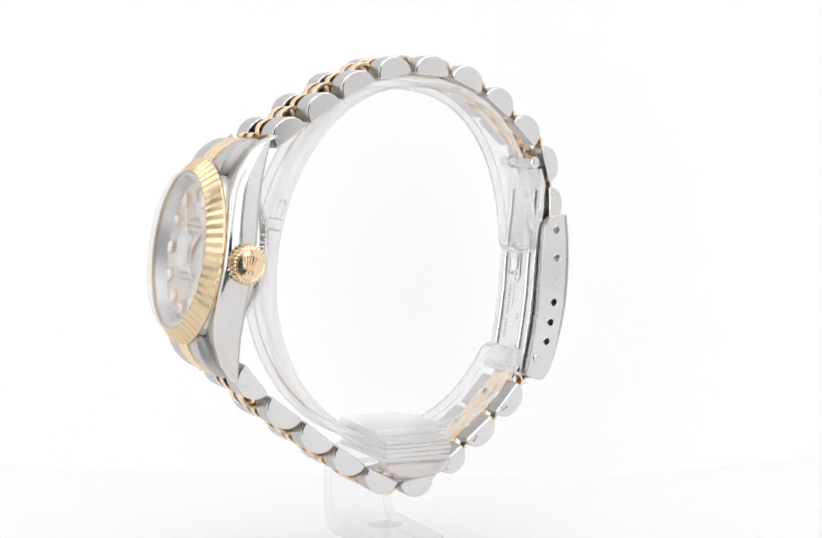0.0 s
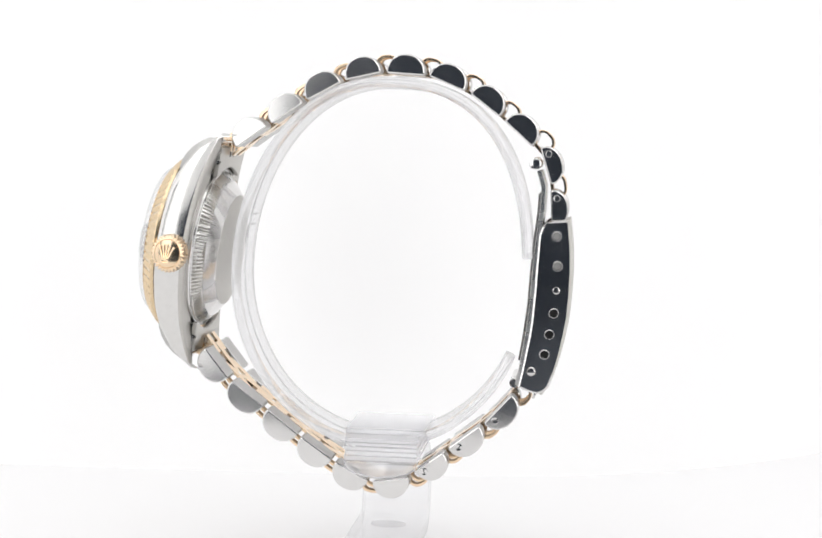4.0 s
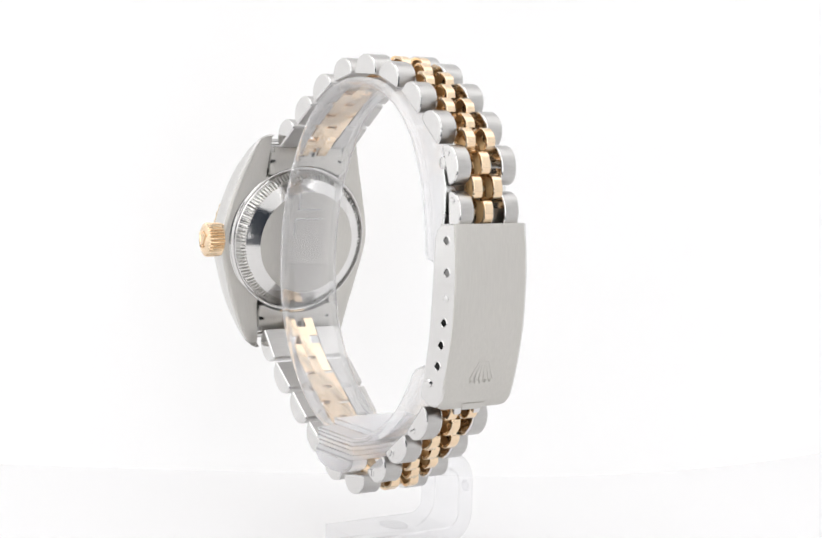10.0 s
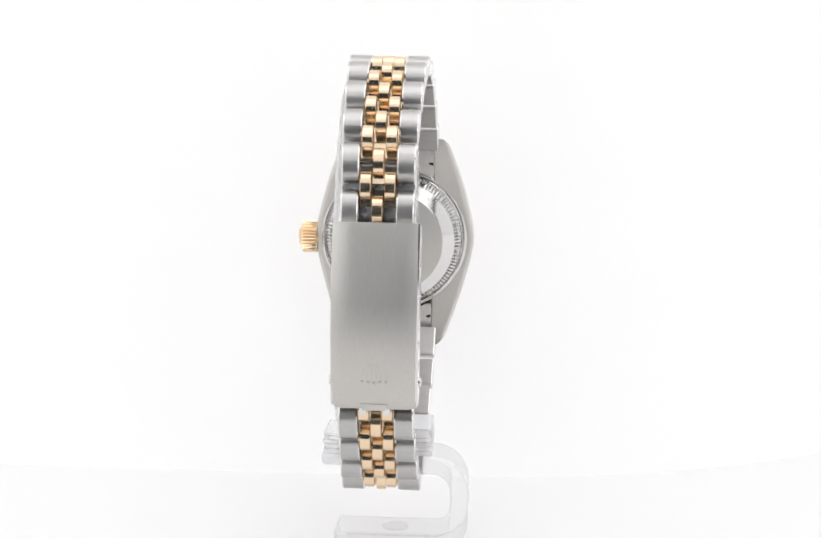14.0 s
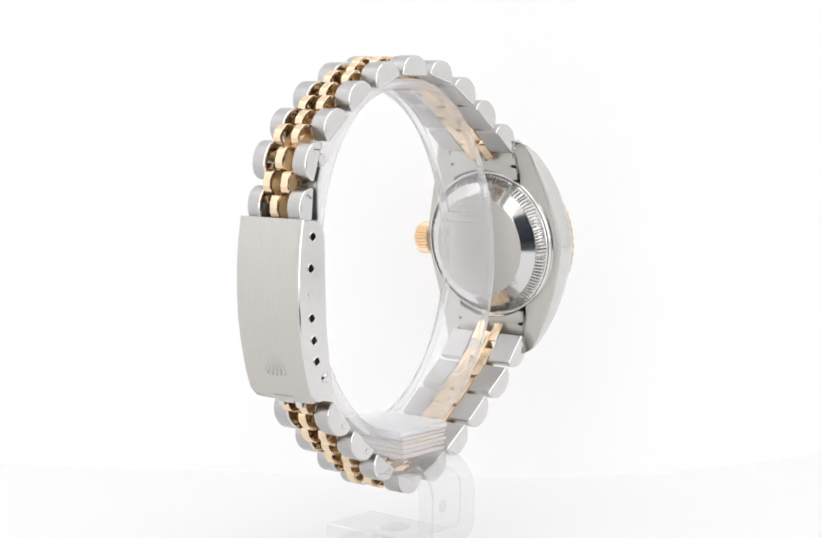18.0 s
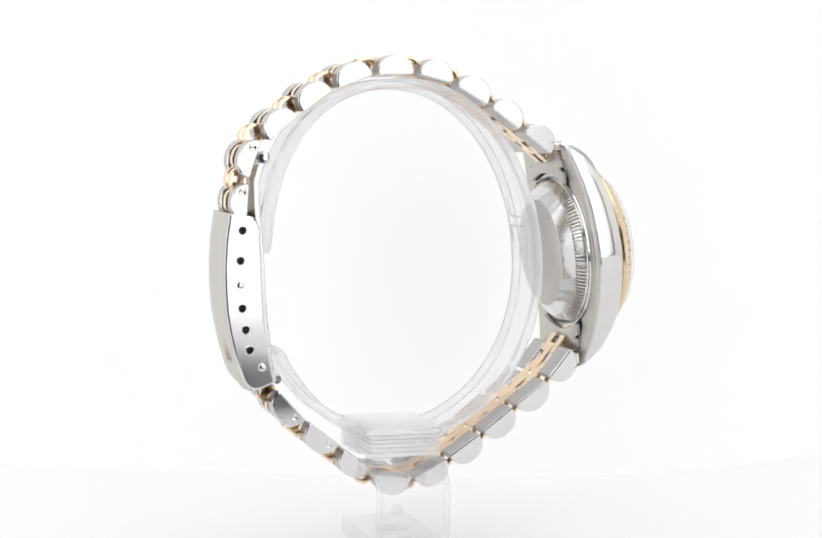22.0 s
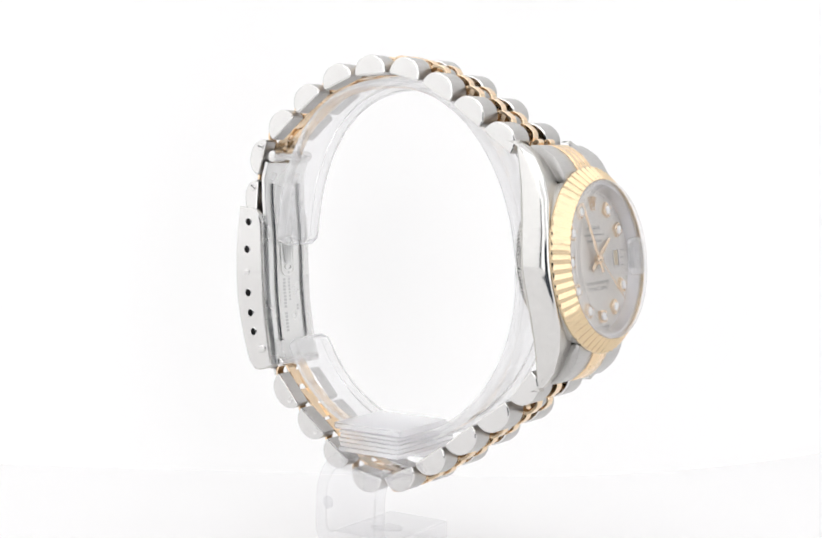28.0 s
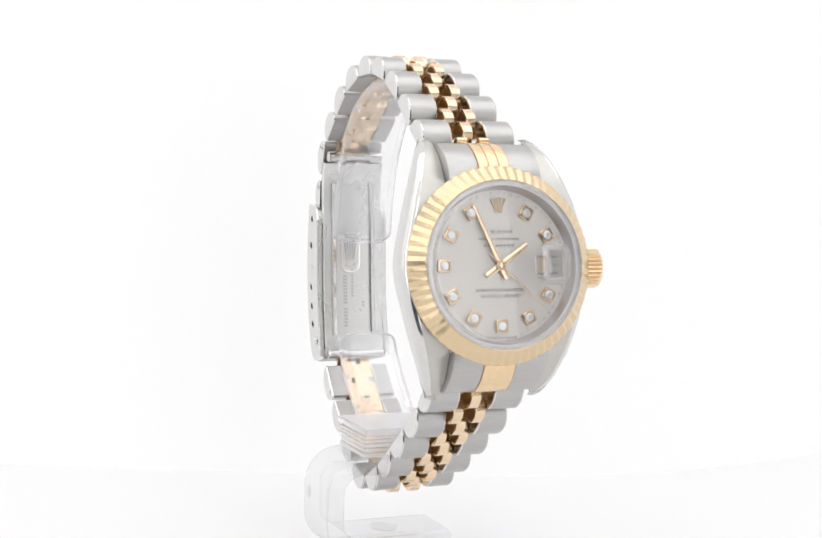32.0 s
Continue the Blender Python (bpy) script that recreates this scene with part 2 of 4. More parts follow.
sheet("floor", [(-0.262, 0.0), (-0.153, 0.0), (-0.06, 0.0), (0.0, 0.0), (0.04, 0.0), (0.30, 0.0)], PAPER, "matt white paper floor with an even glow added", -0.40, 0.40)
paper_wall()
slab("ground", (-0.45, -0.50, -0.030), (0.45, 0.35, -0.004), GREY_CLOTH, "grey cloth table under the paper sweep")
slab("floor_front", (-0.070, -0.268, 0.0005), (0.070, -0.102, 0.002), BLACK_CLOTH, "black cloth on the table under the camera")
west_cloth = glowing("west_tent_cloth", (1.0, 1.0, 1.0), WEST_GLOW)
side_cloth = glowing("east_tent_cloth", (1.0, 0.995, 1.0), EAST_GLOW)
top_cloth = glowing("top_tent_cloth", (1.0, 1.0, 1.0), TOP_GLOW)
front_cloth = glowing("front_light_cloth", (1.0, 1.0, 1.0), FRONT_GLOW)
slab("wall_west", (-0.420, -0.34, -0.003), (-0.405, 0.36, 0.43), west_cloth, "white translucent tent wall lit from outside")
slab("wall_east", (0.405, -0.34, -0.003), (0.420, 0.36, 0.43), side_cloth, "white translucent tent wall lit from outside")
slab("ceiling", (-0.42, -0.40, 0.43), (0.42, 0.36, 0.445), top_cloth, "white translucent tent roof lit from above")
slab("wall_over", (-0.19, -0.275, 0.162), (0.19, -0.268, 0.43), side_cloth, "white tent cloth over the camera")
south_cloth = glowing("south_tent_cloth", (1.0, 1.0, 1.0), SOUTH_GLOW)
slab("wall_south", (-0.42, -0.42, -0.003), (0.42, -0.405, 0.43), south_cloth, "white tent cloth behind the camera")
for k, sx in enumerate((-1, 1)):
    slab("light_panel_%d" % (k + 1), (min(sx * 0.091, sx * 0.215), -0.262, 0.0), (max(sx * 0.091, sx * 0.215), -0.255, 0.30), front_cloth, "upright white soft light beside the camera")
slab("wall_front", (-0.090, -0.275, -0.003), (0.090, -0.268, 0.16), BLACK_CLOTH, "black cloth round the camera")

# ---- the watch ----
watch = tagged(new("wristwatch"), "steel and yellow gold wristwatch, clasp closed, on a clear stand", "watch")


def link_outline(length, height, k=14):
    pts = [(-length / 2 + 0.22, 0.0), (length / 2 - 0.22, 0.0)]
    for i in range(k + 1):
        a = math.pi * i / k
        c = math.cos(a)
        pts.append((length / 2 * math.copysign(abs(c) ** 0.92, c), 0.25 + (height - 0.25) * math.sin(a) ** 0.95))
    return pts


# inner chords of the bracelet links, from clasp over the top to the case and from the case under the watch back to the clasp
TOP = [(-22.0, -11.7, -21.75, -6.5), (-21.75, -5.8, -20.2, -0.8), (-19.1, -0.75, -15.25, 2.65), (-14.6, 3.15, -10.55, 6.2), (-9.75, 6.5, -4.95, 8.45),
       (-4.4, 8.5, 0.8, 8.75), (1.45, 8.8, 6.3, 7.7), (6.9, 7.4, 11.5, 4.85), (12.05, 4.5, 16.35, 1.55), (17.0, 1.2, 21.2, -1.8)]
LOW = [(25.2, -29.5, 21.9, -33.6), (21.45, -34.0, 16.95, -37.35), (16.4, -37.75, 12.05, -41.1), (11.55, -41.4, 7.2, -44.45), (6.75, -44.75, 2.1, -47.2),
       (1.6, -47.35, -3.4, -46.5), (-4.25, -45.65, -8.1, -42.85), (-8.7, -42.3, -12.95, -39.0), (-13.55, -38.7, -17.3, -34.5)]
LINK_H = 2.75


def gold_outline(length, height, k=14):
    pts = [(-length / 2 + 0.2, 0.0), (length / 2 - 0.2, 0.0)]
    for i in range(k + 1):
        a = math.pi * i / k
        c = math.cos(a)
        pts.append((length / 2 * math.copysign(abs(c) ** 0.72, c), 0.3 + (height - 0.3) * math.sin(a) ** 0.85))
    return pts


def hollow(bm, pts, lo, hi, place, half, wall=0.36):
    """A folded sheet-metal piece: a tube of the outline pts, open at both sides, with a flat strip under it."""
    ins = shrink(pts, wall)
    rim = shrink(pts, 0.07)
    before = len(bm.faces)
    loft(bm, [[place(a, b, w) for a, b in ring] for ring, w in ((rim, lo), (pts, lo + 0.07), (pts, hi - 0.07), (rim, hi), (ins, hi), (ins, lo))], closed=True)
    # inner faces of the tube take the darker tone as painted shade
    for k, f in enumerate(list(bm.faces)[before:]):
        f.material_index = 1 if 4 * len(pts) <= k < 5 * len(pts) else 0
    flat = [(-half, 0.02), (half, 0.02), (half, 0.3), (-half, 0.3)]
    loft(bm, [[place(a, b, w) for a, b in flat] for w in (lo - 0.08, hi + 0.08)])


def half_width(x):
    return 4.72 + 1.75 * max(0.0, min(1.0, (x + 22.0) / 44.0))


def frame_of(chord):
    """Middle of a chord, its direction and its outward normal, in the x-z plane."""
    a, b = Vector(chord[:2]), Vector(chord[2:])
    d = (b - a).normalized()
    return (a + b) / 2, d, Vector((-d.y, d.x)), (b - a).length


def placed(mid, d, n):
    return lambda s, h, w: at(mid.x + d.x * s + n.x * h, w, mid.y + d.y * s + n.y * h)


def screw(place, s0, h0, y_at, side, parent, angle, slotted):
    """A flush slotted screw head on a slanting side face, or the plain end of its pin."""
    r = 0.55 if slotted else 0.46
    pt = lambda a, b, dy: place(s0 + a, h0 + b, side * (y_at(s0 + a, h0 + b) + dy))
    ring = lambda rad, dy: [pt(rad * math.cos(2 * math.pi * k / 20), rad * math.sin(2 * math.pi * k / 20), dy) for k in range(20)]
    bm = bmesh.new()
    loft(bm, [ring(r, -0.4), ring(r, 0.04), ring(r * 0.9, 0.06), ring(r * 0.7, 0.04)])
    head_ob = part("screw" if slotted else "pin_end", bm, STEEL, parent, "slotted steel screw head" if slotted else "")
    if not slotted:
        return
    # the slot is a dark piece on the head, its shade only colour
    bm = bmesh.new()
    c, sn = math.cos(angle), math.sin(angle)
    box = [(-0.46, -0.17), (-0.36, -0.17), (-0.36, -0.055), (0.36, -0.055), (0.36, -0.17), (0.46, -0.17), (0.46, 0.17), (0.36, 0.17), (0.36, 0.055), (-0.36, 0.055), (-0.36, 0.17), (-0.46, 0.17)]
    loft(bm, [[pt(a * c - b * sn, a * sn + b * c, dy) for a, b in box] for dy in (0.0, 0.052)])
    part("slot", bm, DARK, head_ob)


def make_links(chords, first):
    for i, chord in enumerate(chords):
        mid, d, n, length = frame_of(chord)
        w = half_width(mid.x)
        gold = 1.53          # width of each gold piece
        inner = 1.5 * gold + 0.04
        tall = LINK_H - (0.38 if first and i < 2 else 0.0)
        out = link_outline(length, tall)
        place = placed(mid, d, n)
        for side in (1, -1):
            yaw = math.tan(radians(4.0 if first and i < 2 and side > 0 else 1.5))
            slope = lambda s, h: yaw * (d.x * s + n.x * h)
            bm = bmesh.new()
            if side > 0:
                bar(bm, out, inner, w, place, 0.2, slant_hi=lambda s, h: slope(s, h))
            else:
                bar(bm, out, -w, -inner, place, 0.2, slant_lo=lambda s, h: -slope(s, h))
            for f in bm.faces:
                f.material_index = 0
            piece = part("outer_link", bm, [BRUSHED, STEEL], watch, angle=17)
            me = piece.data
            for poly in me.polygons:
                if abs(poly.normal.y) > 0.35:
                    poly.material_index = 1
            if (first and i < 2) or (not first and i > 5):
                screw(place, 1.45 if first else -1.35, 0.85, lambda s, h: w + slope(s, h), side, piece, radians(60 + 40 * i), (side < 0) == first)
        bm = bmesh.new()
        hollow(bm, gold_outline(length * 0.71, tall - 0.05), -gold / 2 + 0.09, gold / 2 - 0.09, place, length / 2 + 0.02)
        part("centre_link", bm, [GOLD, GOLD_SHADE], watch, "polished gold centre link")
    # the flanking gold pieces sit half a step on
    for a, b in zip(chords, chords[1:]):
        half_links(a, b, 2.2 if first and a == chords[0] else LINK_H - 0.05)


def half_links(a, b, height=LINK_H - 0.05):
    ma, da, na, la = frame_of(a)
    mb, db, nb, lb = frame_of(b)
    mid = (Vector(a[2:]) + Vector(b[:2])) / 2
    d = (mb - ma).normalized()
    n = Vector((-d.y, d.x))
    length = min(la, lb) * 0.98
    mid = mid * 0.8 + (ma + mb) / 2 * 0.2
    w = half_width(mid.x)
    gold = 1.53
    for side in (1, -1):
        bm = bmesh.new()
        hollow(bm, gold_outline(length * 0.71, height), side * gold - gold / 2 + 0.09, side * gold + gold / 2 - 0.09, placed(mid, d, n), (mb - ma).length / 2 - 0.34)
        part("gold_link", bm, [GOLD, GOLD_SHADE], watch, "polished gold link piece")


make_links(TOP, True)
make_links(LOW, False)
half_links(TOP[-1], (21.7, -2.1, 22.9, -3.7))
half_links((26.1, -27.9, 25.5, -29.2), LOW[0])
half_links(LOW[-1], (-17.6, -34.0, -20.0, -29.8))


# ---- case ----
def lerp_table(table, v):
    for (v0, a), (v1, b) in zip(table, table[1:]):
        if v <= v1:
            k = max(0.0, (v - v0) / (v1 - v0))
            return a + (b - a) * k
    return table[-1][1]


CASE_TOP = [(0, -0.75), (4, -0.85), (8, -1.35), (11, -2.35), (13.8, -4.1), (15.6, -6.2), (16.3, -7.4)]
CASE_BACK = [(0, -5.45), (6, -5.55), (10, -5.9), (13, -6.5), (16.3, -7.35)]
bm = bmesh.new()
steps = [-16.3, -16.15, -15.9, -15.6] + [-15.2 + 30.4 * k / 44 for k in range(45)] + [15.6, 15.9, 16.15, 16.3]
for side in (1, -1):
    loops = []
    for v in steps:
        a = abs(v)
        t, b, o = lerp_table(CASE_TOP, a), lerp_table(CASE_BACK, a), 12.55 - 0.235 * (math.sqrt(a * a + 4) - 2) - 0.0035 * a * a - 0.3 * max(0.0, (a - 8.0) / 8.3) ** 1.5
        i = 6.25
        tip = max(0.0, (a - 14.6) / 1.7)
        tip = 1 - math.sqrt(max(0.0, 1 - tip * tip))
        o, i, t, b = o - 0.9 * tip, i + 0.3 * tip, t - 0.9 * tip, b + 0.35 * tip
        h = t - b
        c = 0.85 - 0.2 * min(1.0, a / 12)    # bevel between the lug's top and its flank
        g = 0.6 - 0.2 * tip                   # rounding between flank and back
        ring = [(i, b), (o - g - 0.12, b)]
        ring += [(o - g * (1 - math.sin(radians(q))), b + 0.22 * h * (1 - math.cos(radians(q)))) for q in (8, 25, 45, 65, 82)]
        ring += [(o + 0.06, b + 0.42 * h), (o + 0.1, b + 0.56 * h), (o + 0.05, t - c - 0.06)]
        ring += [(o - c * (1 - math.cos(radians(q))), t - c * (1 - math.sin(radians(q)))) for q in (22, 45, 68)]
        ring += [(o - c - 0.06, t), (i + 0.12, t), (i, t - 0.12)]
        LUG_SIDES = len(ring)
        loops.append([head(u, side * y, v) for y, u in ring])
    loft(bm, loops)
lathe(bm, [(10.9, -5.9), (11.5, -5.5), (12.0, -2.2), (12.0, -0.93), (10.6, -0.93), (10.35, -1.75)], 72, on_head)
case = part("case", bm, [FLANK, CLASP_BRUSHED], watch, "polished steel case with brushed lug tops", 40)
per_lug = LUG_SIDES * (len(steps) - 1) + 2
for poly in case.data.polygons:
    k = poly.index % per_lug
    if poly.index < 2 * per_lug and (k % LUG_SIDES in (0, 1, 2, 3, 4, 13) or k >= per_lug - 2):
        poly.material_index = 1

# fluted gold bezel
FLUTES = 60


def flute(r, depth):
    return lambda a: r - depth * abs(((a * FLUTES / (2 * math.pi)) % 1.0) * 2 - 1)


bm = bmesh.new()
N = FLUTES * 4
lathe(bm, [(11.4, -0.95), (12.15, -0.9), (12.25, -0.6), (flute(12.28, 0.2), -0.4), (flute(11.3, 0.36), 0.65), (flute(10.55, 0.2), 1.28), (10.42, 1.36), (10.32, 1.3), (10.32, -0.4)], N, on_head, cap=False, closed=True)
part("bezel", bm, BEZEL_GOLD, watch, "fluted yellow gold bezel", 12)

# dial, inner ring, crystal
bm = bmesh.new()
lathe(bm, [(0.02, -0.9), (9.9, -0.9), (9.9, -0.3), (0.02, -0.3)], 96, on_face)
dial = part("dial", bm, DIAL, watch, "silver sunburst dial with gem hour markers")
bm = bmesh.new()
lathe(bm, [(10.3, -0.6), (10.3, 1.3), (9.75, 1.3), (9.25, -0.28), (9.6, -0.6)], 96, on_face, cap=False, closed=True)
part("inner_ring", bm, RING_STEEL, watch, "steel inner ring round the dial")
bm = bmesh.new()
lathe(bm, [(0.02, 1.0), (9.9, 1.0), (10.1, 1.0), (10.28, 1.05), (10.28, 1.75), (10.1, 2.05), (9.7, 2.28), (9.5, 2.32), (9.2, 2.34), (8.9, 2.34), (0.02, 2.34)], 96, on_head)
crystal = part("crystal", bm, [CRYSTAL, CRYSTAL_EDGE], watch, "flat clear sapphire crystal")
for poly in crystal.data.polygons:
    poly.material_index = 1 if 1 <= poly.index // 96 <= 6 else 0
bm = bmesh.new()
lens = [(5.95 + a, b) for a, b in rounded(4.6, 5.0, 1.5, 6)]
loft(bm, [[head(u, p[0], p[1]) for p in shrink(lens, d)] for u, d in ((2.36, 0.0), (2.6, 0.0), (2.85, 0.12), (3.05, 0.5), (3.13, 0.9), (3.15, 1.3))])
magnifier = part("magnifier", bm, [LENS, ACRYLIC_RIM], crystal, "raised magnifying lens over the date")
for poly in magnifier.data.polygons:
    if poly.index < 3 * len(lens):
        poly.material_index = 1
for o in (crystal, *crystal.children):
    o.visible_shadow = False


# ---- dial furniture ----
def on_dial(cx, cv, turn, u0):
    c, s = math.cos(turn), math.sin(turn)
    return lambda a, b, w: face(u0 + w, cx + a * c - b * s, cv + a * s + b * c)


for hour in (1, 2, 4, 5, 6, 7, 8, 9, 10, 11):
    ang = radians(90 - 30 * hour)
    cx, cv = 7.42 * math.cos(ang), 7.42 * math.sin(ang)
    place = on_dial(cx, cv, ang, -0.3)
    bm = bmesh.new()
    outer = rounded(1.66, 1.58, 0.2, 2)
    loft(bm, [[place(a, b, w) for a, b in ring] for ring, w in ((outer, 0), (outer, 0.42), (shrink(outer, 0.1), 0.5), (shrink(outer, 0.22), 0.5), (shrink(outer, 0.26), 0.3))])
    mk = part("hour_marker", bm, GOLD, dial, "gem-set gold hour marker")
    bm = bmesh.new()
    g = lambda r, w, k=8: [place(r * math.cos(2 * math.pi * (i + 0.5) / k), r * math.sin(2 * math.pi * (i + 0.5) / k), w) for i in range(k)]
    g2 = lambda r, w, k=8: [place(r * math.cos(2 * math.pi * i / k), r * math.sin(2 * math.pi * i / k), w) for i in range(k)]
    rows = [g(0.06, 0.1), g(0.6, 0.44), g(0.6, 0.5)]
    loft(bm, rows)
    edge, star, table = g(0.6, 0.5), g2(0.46, 0.68), g(0.3, 0.74)
    ev, sv, tv = ([bm.verts.new(p) for p in row] for row in (edge, star, table))
    for i in range(8):
        j = (i + 1) % 8
        for tri in ((ev[i], ev[j], sv[j]), (ev[i], sv[j], tv[i]), (ev[i], tv[i], sv[i]), (tv[i], sv[j], tv[j])):
            bm.faces.new(tri)
    bm.faces.new(tv)
    part("gem", bm, DIAMOND, mk, "brilliant-cut clear gem", 5)
    for sx in (-1, 1):
        for sy in (-1, 1):
            bm = bmesh.new()
            loft(bm, [[place(sx * 0.54 + r * math.cos(k * 1.0472), sy * 0.5 + r * math.sin(k * 1.0472), w) for k in range(6)] for r, w in ((0.15, 0.35), (0.14, 0.6), (0.06, 0.66))])
            part("claw", bm, GOLD, mk)

# applied emblem at twelve: a plain fan of five prongs on a bar
bm = bmesh.new()
place = on_dial(0.0, 7.3, 0.0, -0.3)
loft(bm, [[place(a, b, w) for a, b in [(-0.42, -0.85), (0.42, -0.85), (0.5, -0.55), (-0.5, -0.55)]] for w in (0, 0.3)])
for k in range(-2, 3):
    x0, x1, top = k * 0.17, k * 0.46, 0.95 - 0.07 * abs(k)
    loft(bm, [[place(a, b, w) for a, b in [(x0 - 0.075, -0.5), (x0 + 0.075, -0.5), (x1 + 0.055, top), (x1 - 0.055, top)]] for w in (0, 0.25)])
    loft(bm, [[place(x1 + 0.12 * math.cos(j * 0.785), top + 0.12 * math.sin(j * 0.785), w) for j in range(8)] for w in (0, 0.3)])
part("emblem", bm, GOLD, dial, "small applied gold emblem at twelve")

for k in range(60):
    if k % 5 == 0 or (k in (14, 16)):
        continue
    bm = bmesh.new()
    a = radians(90 - 6 * k)
    loft(bm, [[face(-0.3 + w, 8.85 * math.cos(a) + 0.09 * math.cos(j * 1.0472), 8.85 * math.sin(a) + 0.09 * math.sin(j * 1.0472)) for j in range(6)] for w in (-0.05, 0.02)])
    part("minute_dot", bm, INK, dial)


def print_bar(cx, cv, w, h, parent=dial, mat=PRINT):
    bm = bmesh.new()
    loft(bm, [[face(-0.3 + u, cx + a, cv + b) for a, b in [(-w / 2, -h / 2), (w / 2, -h / 2), (w / 2, h / 2), (-w / 2, h / 2)]] for u in (-0.05, 0.012)])
    part("printed_bar", bm, mat, parent)


def print_text(text, cx, cv, height, width):
    cu = bpy.data.curves.new("text", "FONT")
    cu.body, cu.align_x, cu.align_y = text, "CENTER", "CENTER"
    cu.resolution_u = 2
    tmp = new("tmp_text", cu)
    me = bpy.data.meshes.new_from_object(tmp.evaluated_get(bpy.context.evaluated_depsgraph_get()))
    xs = [v.co.x for v in me.vertices]
    ys = [v.co.y for v in me.vertices]
    sx, sy = width / (max(xs) - min(xs)), height / (max(ys) - min(ys))
    mx, my = (max(xs) + min(xs)) / 2, (max(ys) + min(ys)) / 2
    for v in me.vertices:
        v.co = face(-0.282, cx + (v.co.x - mx) * sx, cv + (v.co.y - my) * sy)
    bpy.data.objects.remove(tmp)
    bpy.data.curves.remove(cu)
    me.materials.append(INK)
    me.name = "printed_text"
    ob = new("printed_text", me)
    ob.parent = dial


# maker's lines above the centre stay plain bars, the lines below it can be read
for dx in (-1.62, -0.8, 0.0, 0.78, 1.55):
    print_bar(dx, 4.15, 0.5, 0.12)
    for side in (-0.17, 0.17):
        print_bar(dx + side, 4.15, 0.1, 0.56)
for k in range(16):
    if k != 6:
        print_bar(-2.62 + k * 0.35, 3.25, 0.2, 0.27)
for k in range(8):
    print_bar(-1.85 + k * 0.53, 2.45, 0.3, 0.32)
print_text("SUPERLATIVE CHRONOMETER", 0.0, -3.0, 0.42, 6.4)
print_text("OFFICIALLY CERTIFIED", 0.0, -3.75, 0.42, 5.4)
print_text("SWISS MADE", 0.0, -8.85, 0.36, 4.2)

# date window
bm = bmesh.new()
fr = [(5.7 + a, b) for a, b in rounded(1.7, 2.3, 0.12, 2)]
loft(bm, [[face(u, a, b) for a, b in ring] for ring, u in ((fr, -0.34), (fr, -0.22), (shrink(fr, 0.14), -0.2), (shrink(fr, 0.2), -0.3))], cap=False)
date = part("date_window", bm, STEEL, dial, "steel-framed date window")
bm = bmesh.new()
loft(bm, [[face(u, a, b) for a, b in shrink(fr, 0.16)] for u in (-0.33, -0.285)])
part("date_disc", bm, DATE_PAPER, date, "cream date disc")
# ticks painted in for the inner ring's lines as bent by the lens
bm = bmesh.new()
for v in (-1.0, 0.0, 1.0):
    loft(bm, [[face(u, 7.5 + a, v + b) for a, b in [(-0.3, -0.06), (0.3, -0.06), (0.3, 0.06), (-0.3, 0.06)]] for u in (-0.35, -0.285)])
part("minute_track", bm, INK, date)


def hand(name, tip, tail, w0, w1, u, thick=0.14):
    """A tapering baton hand with a ridge; tip and tail in the dial's plane."""
    bm = bmesh.new()
    t = Vector(tip)
    d = t.normalized()
    n = Vector((-d.y, d.x))
    a, b = -d * tail, t
    base = [a + n * w0 * 0.8, a - n * w0 * 0.8, -n * w0, b - n * w1, b, b + n * w1, n * w0]
    ridge = [a, a, Vector((0, 0)), b * 0.985, b * 0.985, b * 0.985, Vector((0, 0))]
    loft(bm, [[face(u, p.x, p.y) for p in base], [face(u + thick * 0.5, p.x, p.y) for p in base], [face(u + thick, (p * 0.25 + q * 0.75).x, (p * 0.25 + q * 0.75).y) for p, q in zip(base, ridge)]])
    return part(name, bm, GOLD, watch, "gold baton " + name.replace("_", " "), 20)


hand("hour_hand", (3.75, 2.6), 2.3, 0.42, 0.26, 0.0, 0.16)
hand("minute_hand", (-3.55, 7.5), 1.8, 0.38, 0.22, 0.25, 0.16)
hand("second_hand", (5.95, -5.5), 2.4, 0.10, 0.05, 0.52, 0.1)
bm = bmesh.new()
lathe(bm, [(0.62, -0.3), (0.62, 0.4), (0.42, 0.62), (0.38, 0.78), (0.05, 0.8)], 20, on_face)
part("hand_cap", bm, GOLD, watch, "gold cap on the hand post")

# winding crown, fluted gold, with a raised plain emblem on its end
def on_crown(r, a, h):
    return head(-3.65 + r * math.cos(a), h - 0.3, -0.3 + r * math.sin(a))


